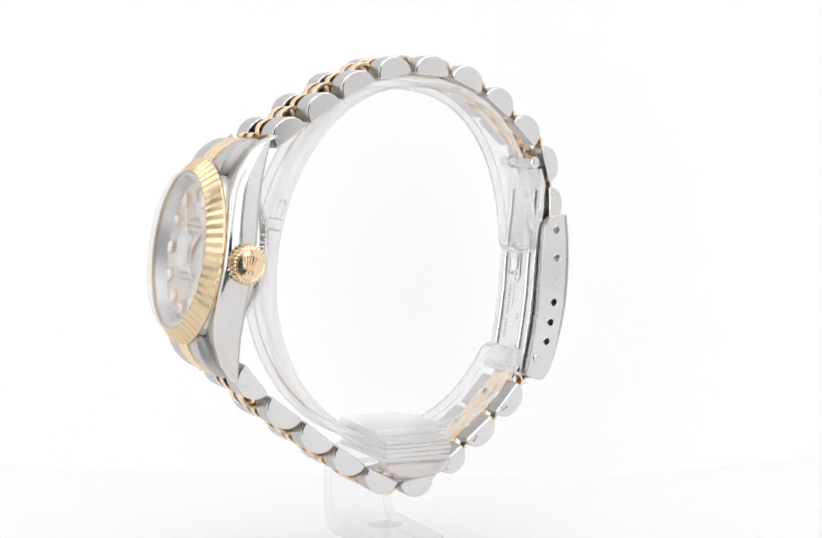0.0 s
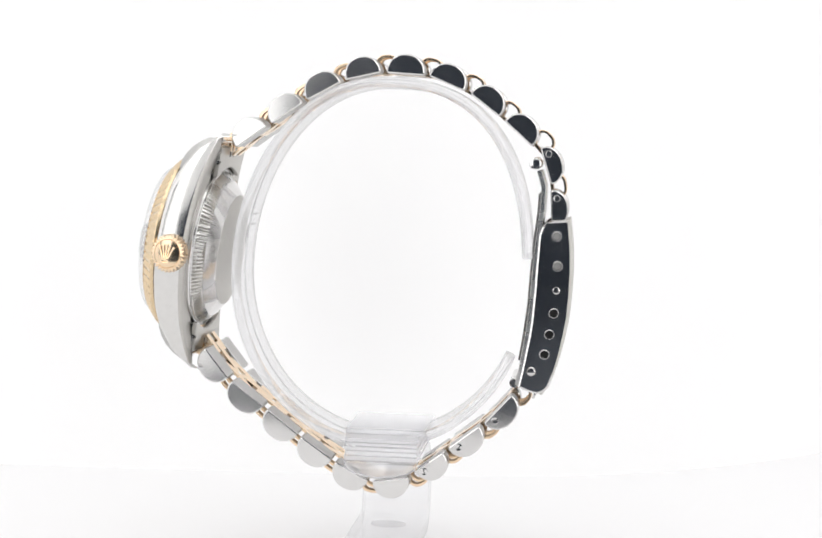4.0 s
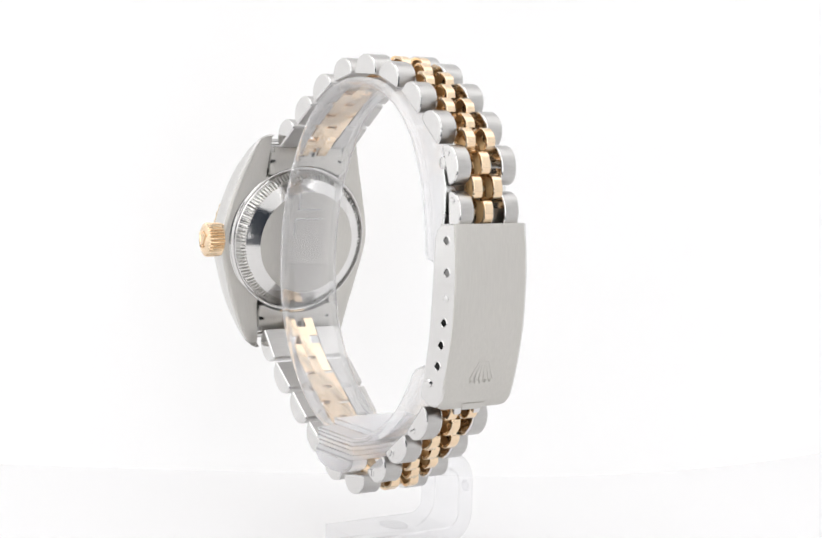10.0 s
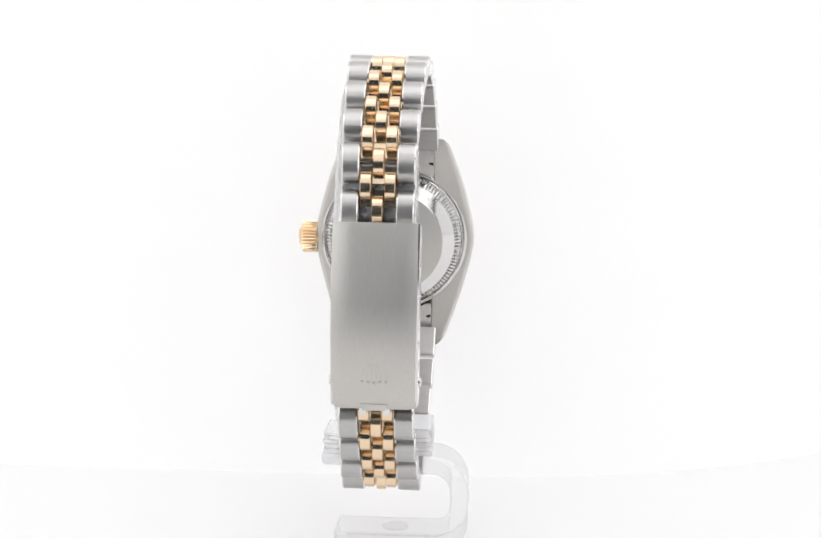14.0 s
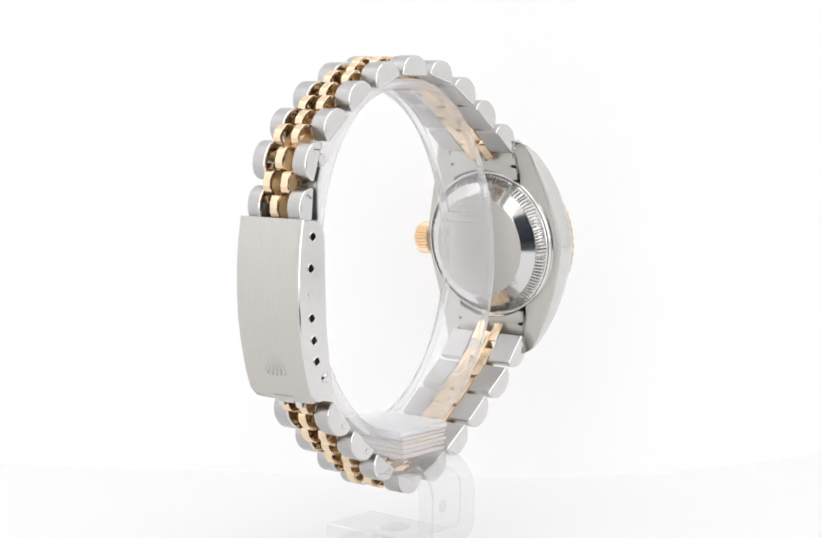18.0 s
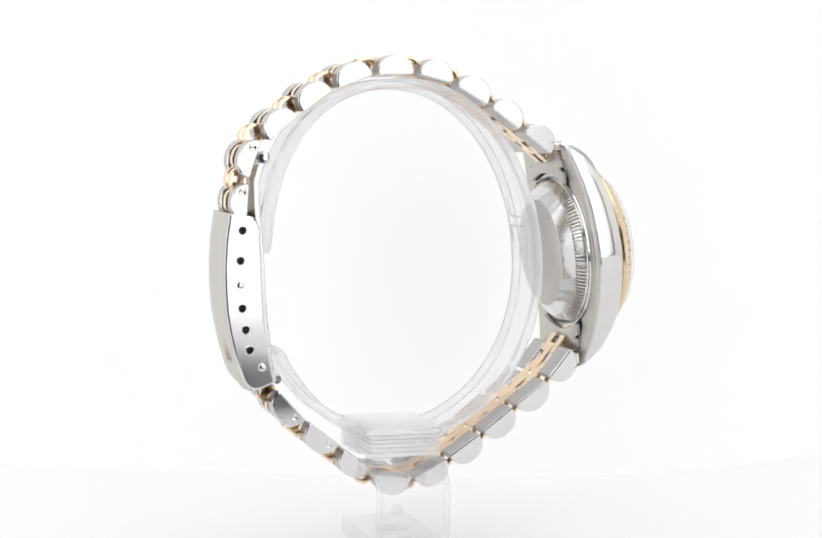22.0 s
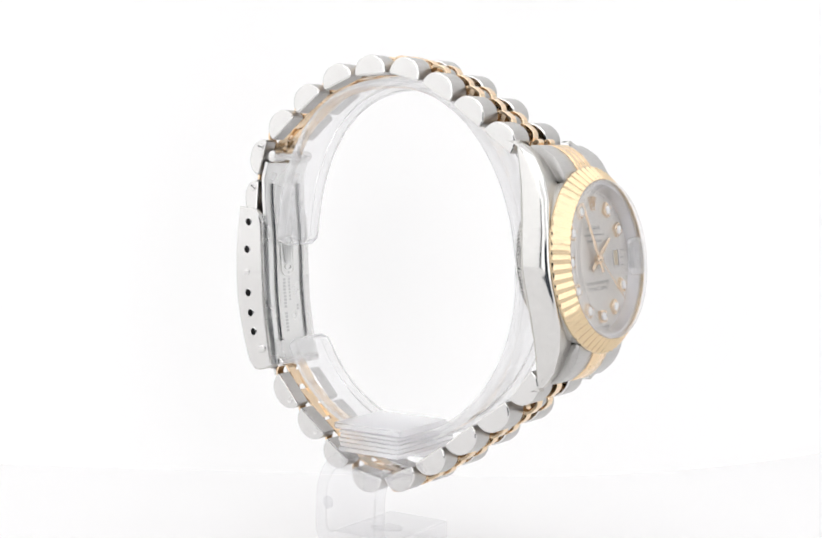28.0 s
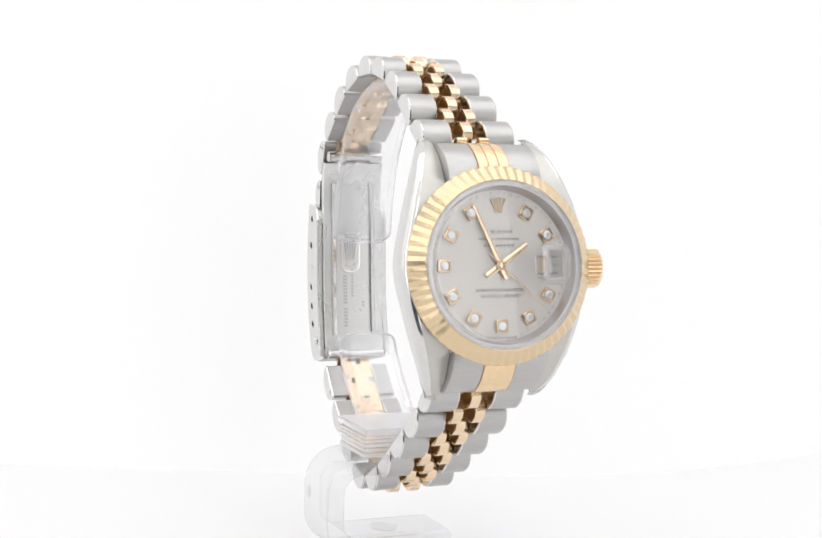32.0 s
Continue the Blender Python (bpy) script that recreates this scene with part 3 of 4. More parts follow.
bm = bmesh.new()
CF = 28
cf = lambda r, d: (lambda a: r - d * (0.5 - 0.5 * math.cos(a * CF)))
lathe(bm, [(1.7, 11.6), (1.8, 12.5), (2.3, 12.6), (cf(2.55, 0.36), 12.75), (cf(2.6, 0.4), 14.7), (cf(2.5, 0.3), 14.95), (2.1, 15.12), (1.95, 15.2), (1.85, 15.12), (1.2, 15.32), (0.05, 15.42)], CF * 6, on_crown)
crown = part("crown", bm, GOLD, watch, "fluted yellow gold winding crown", 16)
bm = bmesh.new()
on_end = lambda a, b, w: head(-3.55 + a, w - 0.3, -0.3 + b)
oval = lambda q, w: [on_end((0.62 - q) * math.cos(j * 0.3142), -1.0 + (0.3 - q) * math.sin(j * 0.3142), w) for j in range(20)]
loft(bm, [oval(0.0, 15.1), oval(0.0, 15.52), oval(0.06, 15.58), oval(0.13, 15.58), oval(0.18, 15.1)], closed=True)
for k in range(-2, 3):
    x0, x1, top = k * 0.19, k * 0.5, 1.15 - 0.16 * abs(k)
    loft(bm, [[on_end(a, b, w) for a, b in [(x0 - g, -0.62), (x0 + g, -0.62), (x1 + g, top), (x1 - g, top)]] for g, w in ((0.13, 15.05), (0.13, 15.52), (0.06, 15.6))])
    knob = lambda r, w: [on_end(x1 + r * math.cos(j * 0.7854), top + r * math.sin(j * 0.7854), w) for j in range(8)]
    loft(bm, [knob(0.2, 15.05), knob(0.2, 15.5), knob(0.1, 15.6)])
part("emblem", bm, GOLD, crown, "raised gold emblem")

# caseback: fluted edge, polished cone, brushed centre
bm = bmesh.new()
lathe(bm, [(11.3, -5.4), (11.38, -6.0), (11.25, -6.2), (11.1, -6.2), (11.02, -5.7), (10.92, -5.7), (10.88, -6.15), (10.75, -6.3)], 96, on_head, cap=False)
part("back_ring", bm, STEEL, watch, "polished steel back ring")
BF = 120
bf = lambda r, d: (lambda a: r - (d if ((a * BF / (2 * math.pi)) % 1.0) < 0.5 else 0.0))
bm = bmesh.new()
lathe(bm, [(10.8, -6.1), (bf(10.75, 0.65), -6.3), (bf(10.1, 0.65), -7.3), (9.5, -7.75), (9.4, -7.8)], BF * 4, on_head, cap=False)
caseback = part("caseback", bm, CASEBACK_STEEL, watch, "steel screw-down case back with fluted edge", 25)
bm = bmesh.new()
lathe(bm, [(9.6, -7.7), (9.4, -7.85), (8.0, -8.98), (7.8, -9.1)], 96, on_head, cap=False)
part("back_cone", bm, STEEL, caseback, "polished steel cone of the case back")
bm = bmesh.new()
lathe(bm, [(7.85, -9.0), (7.8, -9.12), (7.6, -9.17), (0.02, -9.24)], 96, on_head)
part("back_plate", bm, CLASP_BRUSHED, caseback, "brushed steel centre of the case back")


# end links between the lugs, steel with a gold middle
def end_link(sign):
    out = [(-0.95, 10.7), (-1.15, 11.7), (-1.7, 12.8), (-2.6, 13.9), (-3.8, 14.8), (-4.9, 15.4), (-5.8, 15.5), (-6.4, 15.2), (-6.62, 14.5), (-6.65, 13.2), (-6.6, 12.2), (-6.1, 11.6), (-5.9, 11.2), (-1.5, 10.3)]
    place = lambda u, v, y: head(u, y, sign * v)
    for side in (1, -1):
        bm = bmesh.new()
        lo, hi = (2.15, 6.2) if side > 0 else (-6.2, -2.15)
        bar(bm, out, lo, hi, place, 0.12)
        part("end_link", bm, BRUSHED, watch, "brushed steel end link")
    grown = [(u + 0.12, v + 0.06) for u, v in out[:8]] + out[8:]
    bm = bmesh.new()
    wid = ((-2.1, -0.72), (-0.7, 0.7), (0.72, 2.1)) if sign > 0 else ((-2.1, 2.1),)
    for lo, hi in wid:
        bar(bm, grown, lo, hi, place, 0.16)
    part("gold_end_piece", bm, GOLD_SATIN, watch, "gold middle of the end link")
    # back plate with its lower edge cut round the case back and keyhole tabs at the corners
    arc = [(11.5 * math.cos(radians(a)), 11.5 * math.sin(radians(a))) for a in range(58, 123, 4)]
    outline = [(5.6, 14.3), (5.65, 13.6), (6.14, 13.5), (6.14, 12.45), (5.35, 12.42), (5.35, 12.12), (6.16, 11.85), (6.2, 11.0), (6.1, 10.6), (6.2, 10.2)]
    outline = outline + [(y, v) for y, v in arc if abs(y) < 6.0] + [(-y, v) for y, v in outline[::-1]]
    bm = bmesh.new()
    bar(bm, outline, -6.98, -6.3, lambda y, v, u: head(u, y, sign * v), 0.1)
    part("back_plate", bm, CLASP_BRUSHED, watch, "brushed back plate of the end link")
    # cut-outs at the back of the end link, drawn as dark pieces for their shade
    for y in (-0.9, 0.9):
        bm = bmesh.new()
        loft(bm, [[head(u, y + a, sign * (13.3 + b)) for a, b in [(-0.3, -0.35), (0.3, -0.35), (0.3, 0.35), (-0.3, 0.35)]] for u in (-6.8, -6.995)])
        part("slot", bm, DARK, watch)
        bm = bmesh.new()
        bar(bm, [(y - 0.42, 13.72), (y + 0.42, 13.72), (y + 0.42, 14.75), (y - 0.42, 14.75)], -7.03, -6.5, lambda a, b, w: head(w, a, sign * b), 0.08)
        part("gold_tab", bm, GOLD, watch, "gold tab on the back of the end link")
    # dark filler under the plate as the shade between it and the lug
    for y in (-5.82, 5.82):
        bm = bmesh.new()
        loft(bm, [[head(u, math.copysign(abs(y) + a, y), sign * (12.8 + b)) for a, b in [(-0.62, -1.05), (0.2, -1.05), (0.2, -0.2), (-0.62, -0.2)]] for u in (-6.5, -6.72)])
        part("gap", bm, DARK, watch, "dark filler standing for the shade beside the lug")
    # spring bar ends in the lugs
    bm = bmesh.new()
    loft(bm, [[head(-6.3 + 0.5 * math.cos(k * 0.5236), y, sign * (14.6 + 0.5 * math.sin(k * 0.5236))) for k in range(12)] for y in (-6.6, 6.6)])
    part("spring_bar", bm, STEEL, watch)


end_link(1)
end_link(-1)

# ---- folding clasp ----
OUTER = [(-24.55, -10.45), (-25.0, -14.0), (-25.15, -17.5), (-25.05, -20.7), (-24.8, -23.8), (-24.3, -26.5), (-23.7, -29.0), (-23.05, -31.2), (-22.3, -33.2)]
INNER = [(-18.1, -33.3), (-18.6, -31.0), (-19.0, -28.8), (-19.4, -26.5), (-19.7, -24.3), (-20.0, -20.0), (-20.25, -15.2), (-20.4, -12.6), (-20.8, -11.4), (-21.5, -10.75), (-22.3, -10.6)]
FOOT = [(-21.6, -33.9), (-20.8, -34.2), (-19.8, -34.0)]
SIDE = OUTER + FOOT + INNER
HOLES = [(-22.8, -12.67), (-23.03, -16.7), (-22.7, -23.1), (-22.2, -26.0), (-21.6, -28.75)]


def clasp_y(x, side=-1):
    """Half the clasp's width; the wall on the crown's side leans a little more."""
    return 5.57 + (0.08 if side > 0 else 0.01) * (x + 22.0)


clasp = None


def clasp_side(side):
    """A side wall with its spring-bar holes cut through and a softened rim."""
    bm = bmesh.new()
    rim0, rim1 = SIDE, shrink(SIDE, 0.28)
    P = lambda p, dy: at(p[0], side * (clasp_y(p[0], side) + dy), p[1])
    full_in = [bm.verts.new(P(p, -0.85)) for p in rim0]
    full = [bm.verts.new(P(p, -0.22)) for p in rim0]
    mid = [bm.verts.new(P(p, -0.05)) for p in shrink(SIDE, 0.09)]
    face = [bm.verts.new(P(p, 0.0)) for p in rim1]
    n = len(SIDE)
    for a, b in ((full_in, full), (full, mid), (mid, face)):
        for i in range(n):
            bm.faces.new((a[i], a[(i + 1) % n], b[(i + 1) % n], b[i]))
    for row, dy in ((face, 0.0), (full_in, -0.85)):
        edges = [bm.edges.get((row[i], row[(i + 1) % n])) for i in range(n)]
        for hx, hz in HOLES:
            ring = [bm.verts.new(P((hx + 0.5 * math.cos(k * 0.3927), hz + 0.5 * math.sin(k * 0.3927)), dy)) for k in range(16)]
            edges += [bm.edges.new((ring[k], ring[(k + 1) % 16])) for k in range(16)]
        bmesh.ops.triangle_fill(bm, use_beauty=True, use_dissolve=False, edges=edges)
    bm.verts.ensure_lookup_table()
    ob = part("side_wall", bm, [STEEL, SATIN], clasp, "polished side wall of the clasp with holes", 12)
    for poly in ob.data.polygons:
        poly.material_index = 1 if abs(poly.normal.y) < 0.35 else 0
    for hx, hz in HOLES:
        bm = bmesh.new()
        ring = lambda r, dy: [P((hx + r * math.cos(k * 0.3927), hz + r * math.sin(k * 0.3927)), dy) for k in range(16)]
        loft(bm, [ring(0.5, -0.83), ring(0.5, 0.0), ring(0.55, 0.06), ring(0.61, 0.06), ring(0.7, -0.02)], cap=False)
        part("hole_rim", bm, STEEL, ob)
        # plug carries the hole's shade as colour, paler in two by the crown
        bm = bmesh.new()
        loft(bm, [ring(0.49, -0.84), ring(0.49, -0.72)])
        part("spring_bar_hole", bm, GREY_SHADE if side > 0 and hz > -18 else DARK, ob)
    for hx, hz, r, h in ((-22.95, -20.0, 0.5, 0.08), (-19.9, -31.1, 0.62, 0.32)):
        bm = bmesh.new()
        ring = lambda q, dy: [P((hx + q * math.cos(k * 0.3142), hz + q * math.sin(k * 0.3142)), dy) for k in range(20)]
        loft(bm, [ring(r, -0.4), ring(r, h * 0.4), ring(r * 0.8, h * 0.85), ring(r * 0.4, h)])
        part("rivet", bm, STEEL, ob, "domed steel rivet")


bm = bmesh.new()
# cover plate along the outer edge
mid_out = OUTER + [(-21.75, -33.85), (-21.45, -34.3), (-21.2, -34.5)]
loops = []
for k, p in enumerate(mid_out):
    q = Vector(mid_out[min(k + 1, len(mid_out) - 1)]) - Vector(mid_out[max(k - 1, 0)])
    nrm = Vector((-q.y, q.x)).normalized()
    if nrm.x < 0:
        nrm = -nrm
    w = clasp_y(p[0]) - 0.02 - (0.9 if k == len(mid_out) - 1 else 0.3 if k == len(mid_out) - 2 else 0.06 if k == len(mid_out) - 3 else 0.0)
    rim = [(0.75, -w + 0.3), (0.0 + 0.25, -w + 0.03), (0.08, -w + 0.1), (0.0, -w + 0.3), (0.0, -w * 0.5), (0.0, 0.0), (0.0, w * 0.5), (0.0, w - 0.3), (0.08, w - 0.1), (0.25, w - 0.03), (0.75, w - 0.3)]
    edge = -0.012 if 0 < k < len(mid_out) - 1 else 0.0
    loops.append([at(p[0] + nrm.x * (t + edge), y, p[1] + nrm.y * (t + edge)) for t, y in rim])
loft(bm, loops)
clasp = part("clasp", bm, CLASP_BRUSHED, watch, "brushed steel folding clasp cover", 40)
clasp_side(1)
clasp_side(-1)
# raised plain emblem on the cover
def on_cover(a, b, w):
    z = -29.75 + b
    x = -24.3 + (-26.5 - z) * 0.245 - 0.02 - 0.65 * w
    return at(x, -a, z)


bm = bmesh.new()
oval = lambda q, w: [on_cover((0.92 - q) * math.cos(j * 0.2618), 1.5 + (0.34 - q) * math.sin(j * 0.2618), w) for j in range(24)]
loft(bm, [oval(0.0, -0.1), oval(0.0, 0.02), oval(0.05, 0.08), oval(0.12, 0.08), oval(0.17, 0.02), oval(0.17, -0.1)], closed=True)
for k in range(-5, 6, 2):
    x0, x1, low = k * 0.165, k * 0.36, -0.95 + 0.05 * abs(k)
    half = 0.1 if abs(k) == 5 else 0.06
    loft(bm, [[on_cover(a, b, w) for a, b in [(x0 - g, 1.35), (x1 - g, low), (x1 + g, low), (x0 + g, 1.35)]] for g, w in ((half, -0.1), (half, 0.02), (half * 0.4, 0.06))])
for k in range(-2, 3):
    x1, low = k * 0.76, -1.2 + 0.1 * abs(k)
    ball = lambda r, w: [on_cover(x1 + r * math.cos(j * 0.6283), low + r * math.sin(j * 0.6283), w) for j in range(10)]
    loft(bm, [ball(0.24, -0.1), ball(0.24, 0.02), ball(0.15, 0.09)])
part("emblem", bm, CLASP_BRUSHED, clasp, "raised plain emblem on the clasp")
# small lip under the cover
bm = bmesh.new()
tongue = lambda x, z, y: at(x, y * (1.0 - 0.22 * max(0.0, -34.1 - z)), z)
bar(bm, [(-21.9, -33.8), (-21.4, -34.7), (-21.1, -34.7), (-21.3, -33.8)], -1.75, 1.75, tongue, 0.1)
part("lip", bm, CLASP_BRUSHED, clasp, "small tapered lip")
for y in (-1.5, 1.5):
    bm = bmesh.new()
    bar(bm, [(-20.75, -34.3), (-20.35, -35.45), (-19.9, -35.45), (-20.2, -34.3)], y - 0.5, y + 0.5, lambda a, b, w: at(a, w, b), 0.12)
    part("link_tab", bm, STEEL, clasp, "polished steel tab")

# inner blade, pin and rails
BLADE = [(-19.85, -4.0), (-20.5, -6.2), (-20.35, -9.5), (-19.85, -14.0), (-19.55, -18.0), (-19.35, -22.0), (-18.9, -26.0), (-18.3, -30.0), (-17.7, -33.2)]


def strip(name, path, x_in, x_out, y0, y1, mat, label, soft=0.1):
    bm = bmesh.new()
    loops = []
    for k, p in enumerate(path):
        q = Vector(path[min(k + 1, len(path) - 1)]) - Vector(path[max(k - 1, 0)])
        nrm = Vector((-q.y, q.x)).normalized()
        if nrm.x < 0:
            nrm = -nrm
        cs = [(x_out, y0 + soft), (x_out - soft, y0), (x_in + soft, y0), (x_in, y0 + soft), (x_in, y1 - soft), (x_in + soft, y1), (x_out - soft, y1), (x_out, y1 - soft)]
        loops.append([at(p[0] + nrm.x * t, y, p[1] + nrm.y * t) for t, y in cs])
    loft(bm, loops)
    return part(name, bm, mat, watch if name == "blade" else blade, label)


blade = strip("blade", BLADE, -0.7, 0.0, -4.72, 4.72, SATIN, "satin steel inner blade of the clasp")
fine = []
for (xa, za), (xb, zb) in zip(BLADE[1:-1], BLADE[2:]):
    for j in range(4):
        fine.append((xa + (xb - xa) * j / 4, za + (zb - za) * j / 4))
for y in (-3.05, 3.05):
    strip("rail", fine[1:-3], -0.1, 0.34, y - 0.36, y + 0.36, STEEL, "raised polished rail", 0.16)
    # grey line laid on the blade as the shade beside the rail
    strip("groove", fine[1:-3], -0.1, 0.012, y - 0.5, y - 0.38, GREY_SHADE, "", 0.005)
# stamped figures as raised bars, their shade put into the grey
for y, n0, n1, w in ((-1.25, 15, 23, 0.3), (-0.1, 14, 19, 0.17), (1.6, 19, 20, 0.2)):
    for j in range(n0, n1):
        (xa, za), (xb, zb) = fine[j], fine[j + 1]
        for f in (0.0, 0.5):
            if (j, f) != (n0 + 4, 0.5):
                strip("stamped_mark", [(xa + (xb - xa) * f, za + (zb - za) * f), (xa + (xb - xa) * (f + 0.34), za + (zb - za) * (f + 0.34))], -0.05, 0.03, y - w, y + w, GREY_SHADE, "", 0.01)
# dark strip laid on the blade as the shade under the hinge
strip("slot", [(-20.3, -5.45), (-20.42, -5.85)], -0.3, 0.02, -4.5, 4.5, DARK, "", 0.005)
# stamped emblem: an oval ring over a fan of five ribs inside a raised rim
bm = bmesh.new()
place = lambda a, b, w: at(-19.45 + w - 0.05 * b, a - 0.35, -17.6 + b)
rim = rounded(3.4, 6.4, 1.5, 5)
loft(bm, [[place(a, b, w) for a, b in shrink(rim, q)] for q, w in ((0.0, -0.3), (0.05, 0.05), (0.25, 0.05), (0.4, -0.05), (0.5, -0.3))], closed=True)
oval = lambda q, w: [place((0.85 - q) * math.cos(j * 0.3142), -1.7 + (0.5 - q) * math.sin(j * 0.3142), w) for j in range(20)]
loft(bm, [oval(0.0, -0.3), oval(0.05, 0.1), oval(0.22, 0.1), oval(0.27, -0.3)], closed=True)
for k in range(-2, 3):
    x0, x1 = k * 0.28, k * 0.5
    loft(bm, [[place(a, b, w) for a, b in [(x0 - g, -1.1), (x1 - g, 1.9), (x1 + g, 1.9), (x0 + g, -1.1)]] for g, w in ((0.14, -0.3), (0.14, 0.02), (0.06, 0.1))])
part("emblem", bm, SATIN, blade, "stamped plain emblem")
# hinge tube across the blade's lower end
bm = bmesh.new()
tube = lambda r, y: [at(-17.55 + r * math.cos(k * 0.3142), y, -33.0 + r * math.sin(k * 0.3142)) for k in range(20)]
loft(bm, [tube(0.55, -4.5), tube(0.62, -4.42), tube(0.62, 2.3), tube(0.5, 2.34), tube(0.5, 2.5), tube(0.62, 2.54), tube(0.62, 4.42), tube(0.55, 4.5)])
part("hinge_tube", bm, STEEL, blade, "polished hinge tube of the clasp")
bm = bmesh.new()
ring = lambda r, y: [at(-19.6 + r * math.cos(k * 0.3142), y, -3.0 + r * math.sin(k * 0.3142)) for k in range(20)]
loft(bm, [ring(0.5, -4.35), ring(0.8, -4.25), ring(0.85, -4.0), ring(0.85, -2.2), ring(0.6, -2.15), ring(0.6, 2.15), ring(0.85, 2.2), ring(0.85, 4.0), ring(0.8, 4.25), ring(0.5, 4.35)])
part("hinge_pin", bm, STEEL, watch, "round steel hinge pin of the clasp")

# ---- the display stand ----
stand = tagged(new("display_stand"), "clear acrylic C-shaped watch stand holding the bracelet open", "stand")


def cuff_point(phi, t):
    """A point of the cuff's bow, t under its outer face: a tall oval, squarer towards the clasp's upper end and flatter below."""
    x, z = math.cos(phi), math.sin(phi)
    if x < 0 < z:
        k = (abs(x) ** 2.46 + z ** 2.46) ** (-1 / 2.46)
        x, z = x * k, z * k
    wide, tall = 21.0, 27.8 if z > 0 else 23.7
    n = Vector((x / wide, z / tall)).normalized()
    return Vector((1.15 + wide * x, -19.3 + tall * z)) - n * t


bm = bmesh.new()
loops = []
CUFF_N = 200
for k in range(CUFF_N + 1):
    phi = radians(173 - 326 * k / CUFF_N)
    e = min(k, CUFF_N - k) * (326 / CUFF_N) * 0.0175 * 24        # mm from the nearer end
    cut = 1.6 - math.sqrt(max(0.0, 1.6 ** 2 - max(0.0, 1.6 - e) ** 2))
    y0, y1 = -3.5 + cut, 5.9 - cut
    ring = []
    for q in range(0, 181, 30):
        depth, back = 0.9 - 0.72 * math.cos(radians(q)), 0.75 * (1 - math.sin(radians(q)))
        p = cuff_point(phi, depth)
        ring.append((p.x, y0 + back, p.y))
    ring += [(x, y0 + y1 - y, z) for x, y, z in reversed(ring)]
    loops.append([at(*p) for p in ring])
loft(bm, loops)
cuff = part("cuff", bm, [CUFF_CLEAR, CUFF_EDGE], stand, "open clear acrylic cuff with rounded edges", 40)
for poly in cuff.data.polygons:
    poly.material_index = 1 if poly.index >= len(cuff.data.polygons) - 2 or poly.index % 14 not in (6, 13) else 0


def edge_look(ob, rims, sides, n=8):
    """Give the bevels and the narrow sides of a bent strip their own polish; faces run n to a step."""
    last = len(ob.data.polygons) - 2
    for poly in ob.data.polygons:
        k = poly.index % n
        poly.material_index = 1 if poly.index >= last or k in sides else 2 if k in rims else 0


# two bracket-shaped moulded marks on the inside of the cuff
def cuff_mark(za, zb, ya, yb):
    bm = bmesh.new()
    xs = lambda z: cuff_point(math.asin((z + 19.3) / 27.8), 1.63).x
    loft(bm, [[at(xs(z) - d, y, z) for y, z in ((ya, za), (yb, za), (yb, zb), (ya, zb))] for d in (0.0, 0.12)])
    part("mould_mark", bm, ACRYLIC_RIM, cuff, "fine raised moulding line")


for m in ((-8.4, -11.0, 3.75, 4.0), (-10.85, -11.1, 0.0, 4.0), (-12.4, -14.9, 4.1, 4.35), (-12.3, -12.55, -0.2, 4.3)):
    cuff_mark(*m)

# saddle: one block with grooves across its ends
bm = bmesh.new()
k = 0.66
levels = [(-44.0, -0.15)]
for z0, z1, grow in ((-44.0, -42.95, 0.0), (-42.9, -41.95, -0.12), (-41.9, -41.0, 0.05), (-40.95, -40.2, -0.1), (-40.15, -39.4, 0.0)):
    levels += [(-44 + k * (z + 44), g) for z, g in ((z0 + 0.12, grow), (z1 - 0.12, grow), (z1 + 0.02, grow - 0.16))]
loft(bm, [[at(0.2 + a, 0.5 + b, z) for a, b in rounded(10.2 + 2 * grow, 15.2 + 2 * grow, 0.5, 2)] for z, grow in levels])
saddle = part("saddle", bm, SADDLE, stand, "grooved clear acrylic saddle block")
for poly in saddle.data.polygons:
    step = poly.index // 12
    poly.material_index = 1 if step < 15 and step % 3 != 1 else 0


def bar_look(ob, n):
    """Bevelled rims of a straight bar look greyer than its faces."""
    for poly in ob.data.polygons:
        step = poly.index // n
        poly.material_index = 1 if step % 5 in (0, 1, 3, 4) and poly.index % (5 * n + 2) < 5 * n else 0


bm = bmesh.new()
bar(bm, [(-5.7, -40.9), (5.5, -40.9), (5.5, -40.0), (-5.7, -40.0)], -7.0, 5.2, lambda a, b, w: at(a, w, b), 0.2)
bar_look(part("saddle_top", bm, SADDLE, stand, "clear acrylic top plate of the saddle"), 4)
bm = bmesh.new()
arc = [(-4.8, -44.0), (5.3, -44.0)] + [(0.25 + 5.05 * math.cos(radians(a)), -44.4 - 2.0 * math.sin(radians(a))) for a in range(0, 181, 15)]
bar(bm, arc, 5.4, 8.3, lambda a, b, w: at(a, w, b), 0.3)
bar_look(part("saddle_end", bm, SADDLE, stand, "rounded end of the saddle"), len(arc))

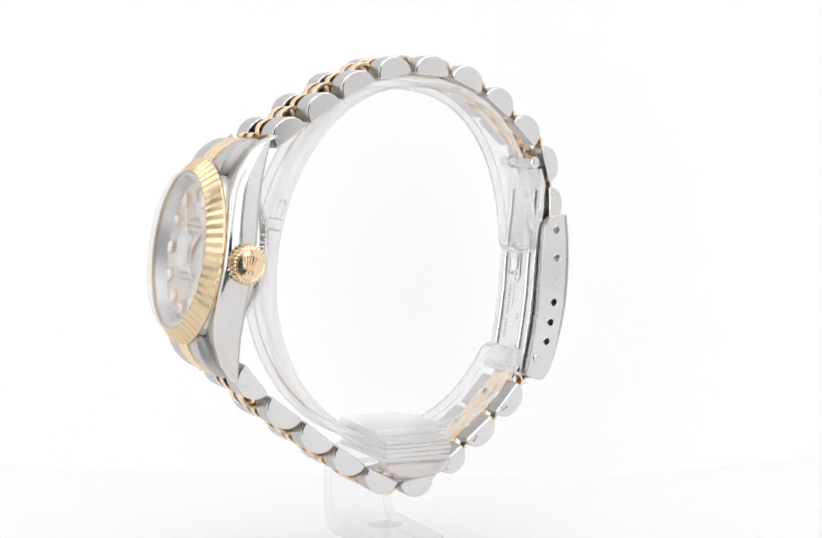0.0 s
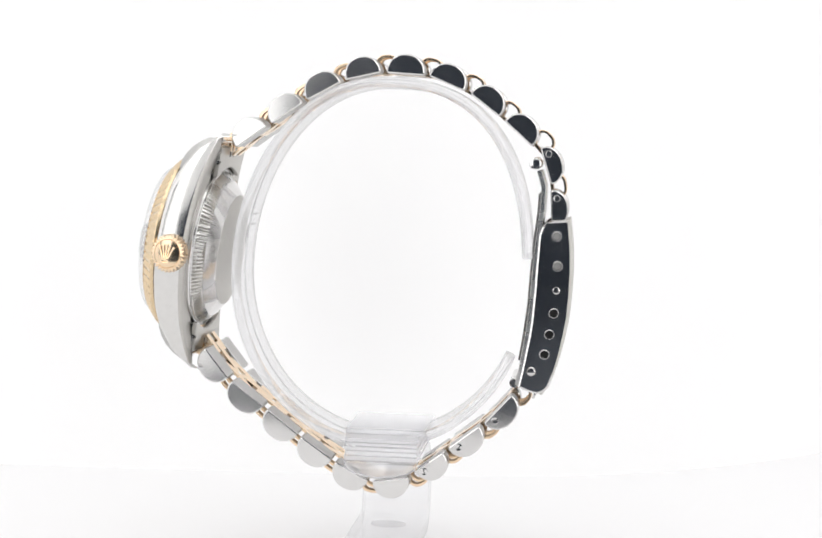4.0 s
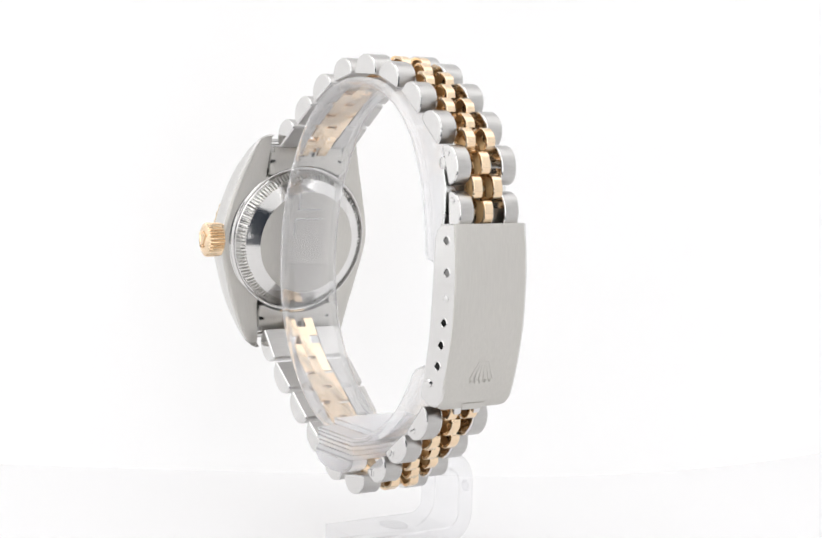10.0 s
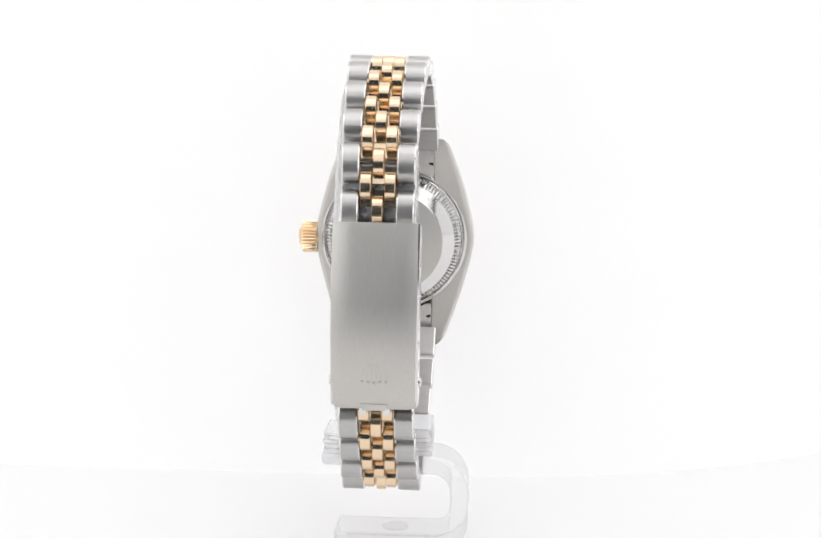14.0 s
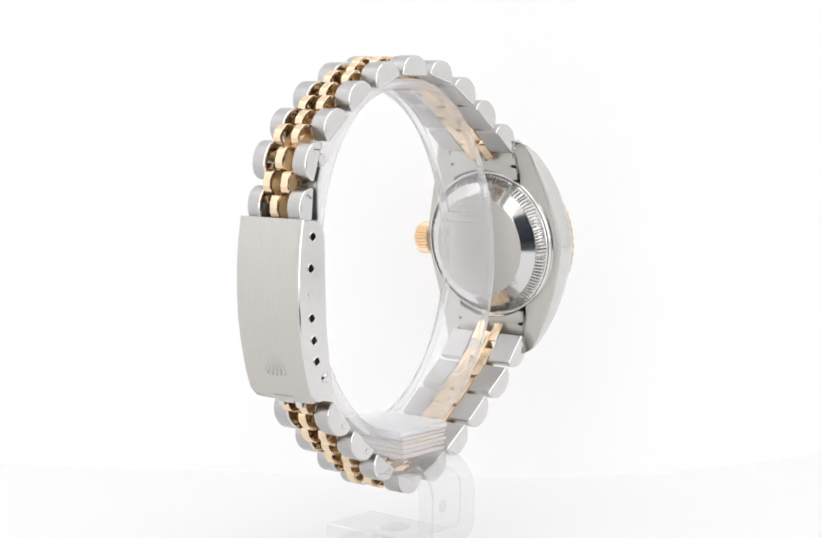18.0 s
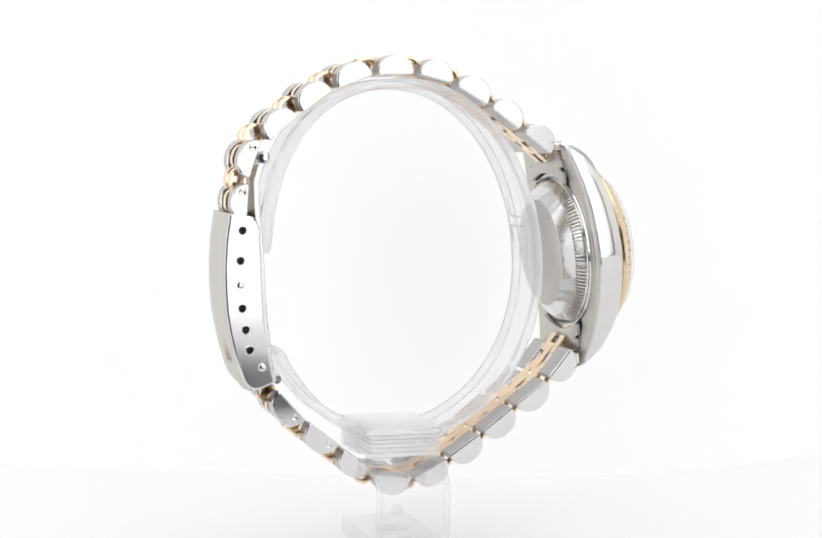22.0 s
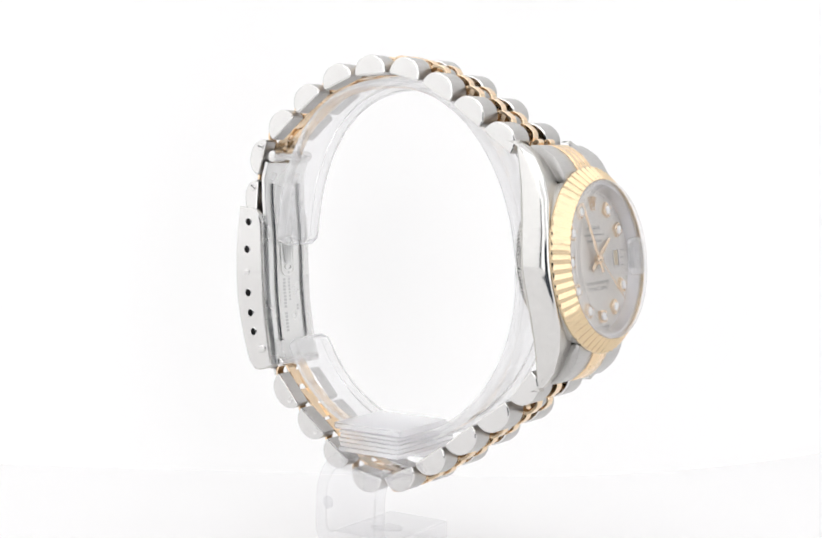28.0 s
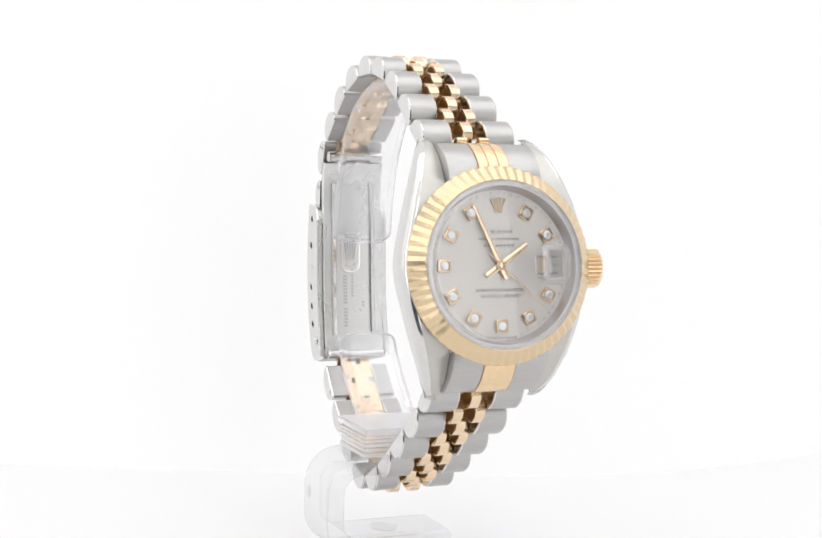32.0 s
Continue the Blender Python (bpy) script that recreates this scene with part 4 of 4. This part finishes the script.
# C-shaped bar: arm, riser and base in one bent strip
path = [(-4.4, -45.3), (-6.5, -45.3)]
path += [(-7.3 - 3.7 * math.sin(radians(a)), -49.0 + 3.7 * math.cos(radians(a))) for a in range(0, 91, 15)]
path += [(-11.0, -51.0)]
path += [(-7.8 - 3.2 * math.cos(radians(a)), -53.3 - 3.2 * math.sin(radians(a))) for a in range(0, 91, 15)]
path += [(-4.0, -56.5), (0.0, -56.5), (6.4, -56.5)]
bm = bmesh.new()
loops = []
for k, p in enumerate(path):
    q = Vector(path[min(k + 1, len(path) - 1)]) - Vector(path[max(k - 1, 0)])
    nrm = Vector((-q.y, q.x)).normalized()
    h = 1.28
    cs = [(-h, -4.6), (-h + 0.2, -4.8), (h - 0.2, -4.8), (h, -4.6), (h, 5.0), (h - 0.2, 5.2), (-h + 0.2, 5.2), (-h, 5.0)]
    loops.append([at(x, p[0] + nrm.x * t, p[1] + nrm.y * t) for t, x in cs])
loft(bm, loops)
edge_look(part("frame", bm, CLEAR, stand, "bent clear acrylic bar with foot and riser", 40), (0, 2, 4, 6), (1, 5))
for nm, f in (("mould_mark", lambda r, k, w: at(0.2 + 2.6 * r * math.cos(k * 0.2618), -2.0 + 1.9 * r * math.sin(k * 0.2618), -55.2 + w)),
              ("mould_mark", lambda r, k, w: at(-2.6 + 0.9 * r * math.cos(k * 0.2618), -12.28 - w, -50.0 + 0.9 * r * math.sin(k * 0.2618)))):
    bm = bmesh.new()
    loft(bm, [[f(r, k, w) for k in range(24)] for r, w in ((1.0, 0.0), (1.0, 0.08), (0.8, 0.12))])
    part(nm, bm, ACRYLIC, stand, "shallow round moulding mark")

# ---- turning: the turntable carries stand and watch round the vertical axis ----
TURN = [
    (0.0, 0.00), (1.0, -8.52), (2.0, -17.12), (3.0, -25.85), (3.5, -30.27), (5.5, -47.98), (6.0, -52.30), (7.0, -60.60), (8.0, -68.59), (9.0, -76.81),
    (10.0, -85.42), (11.0, -94.13), (12.0, -102.85), (13.0, -111.61), (14.0, -120.33), (15.0, -129.05), (15.5, -133.41), (17.5, -150.73), (18.0, -155.07),
    (19.0, -163.66), (20.0, -172.14), (21.0, -180.54), (22.0, -188.99), (23.0, -197.57), (24.0, -206.21), (25.0, -214.88), (25.5, -219.23), (27.5, -236.61),
    (28.0, -240.91), (29.0, -249.45), (30.0, -258.02), (31.0, -266.62), (32.0, -275.22)]
START = -152.73


def motions():
    rows = [(t, pose(0, 0, 0, 0, 0, START + a)) for t, a in TURN]
    walk(watch, rows)
    walk(stand, rows)


motions()
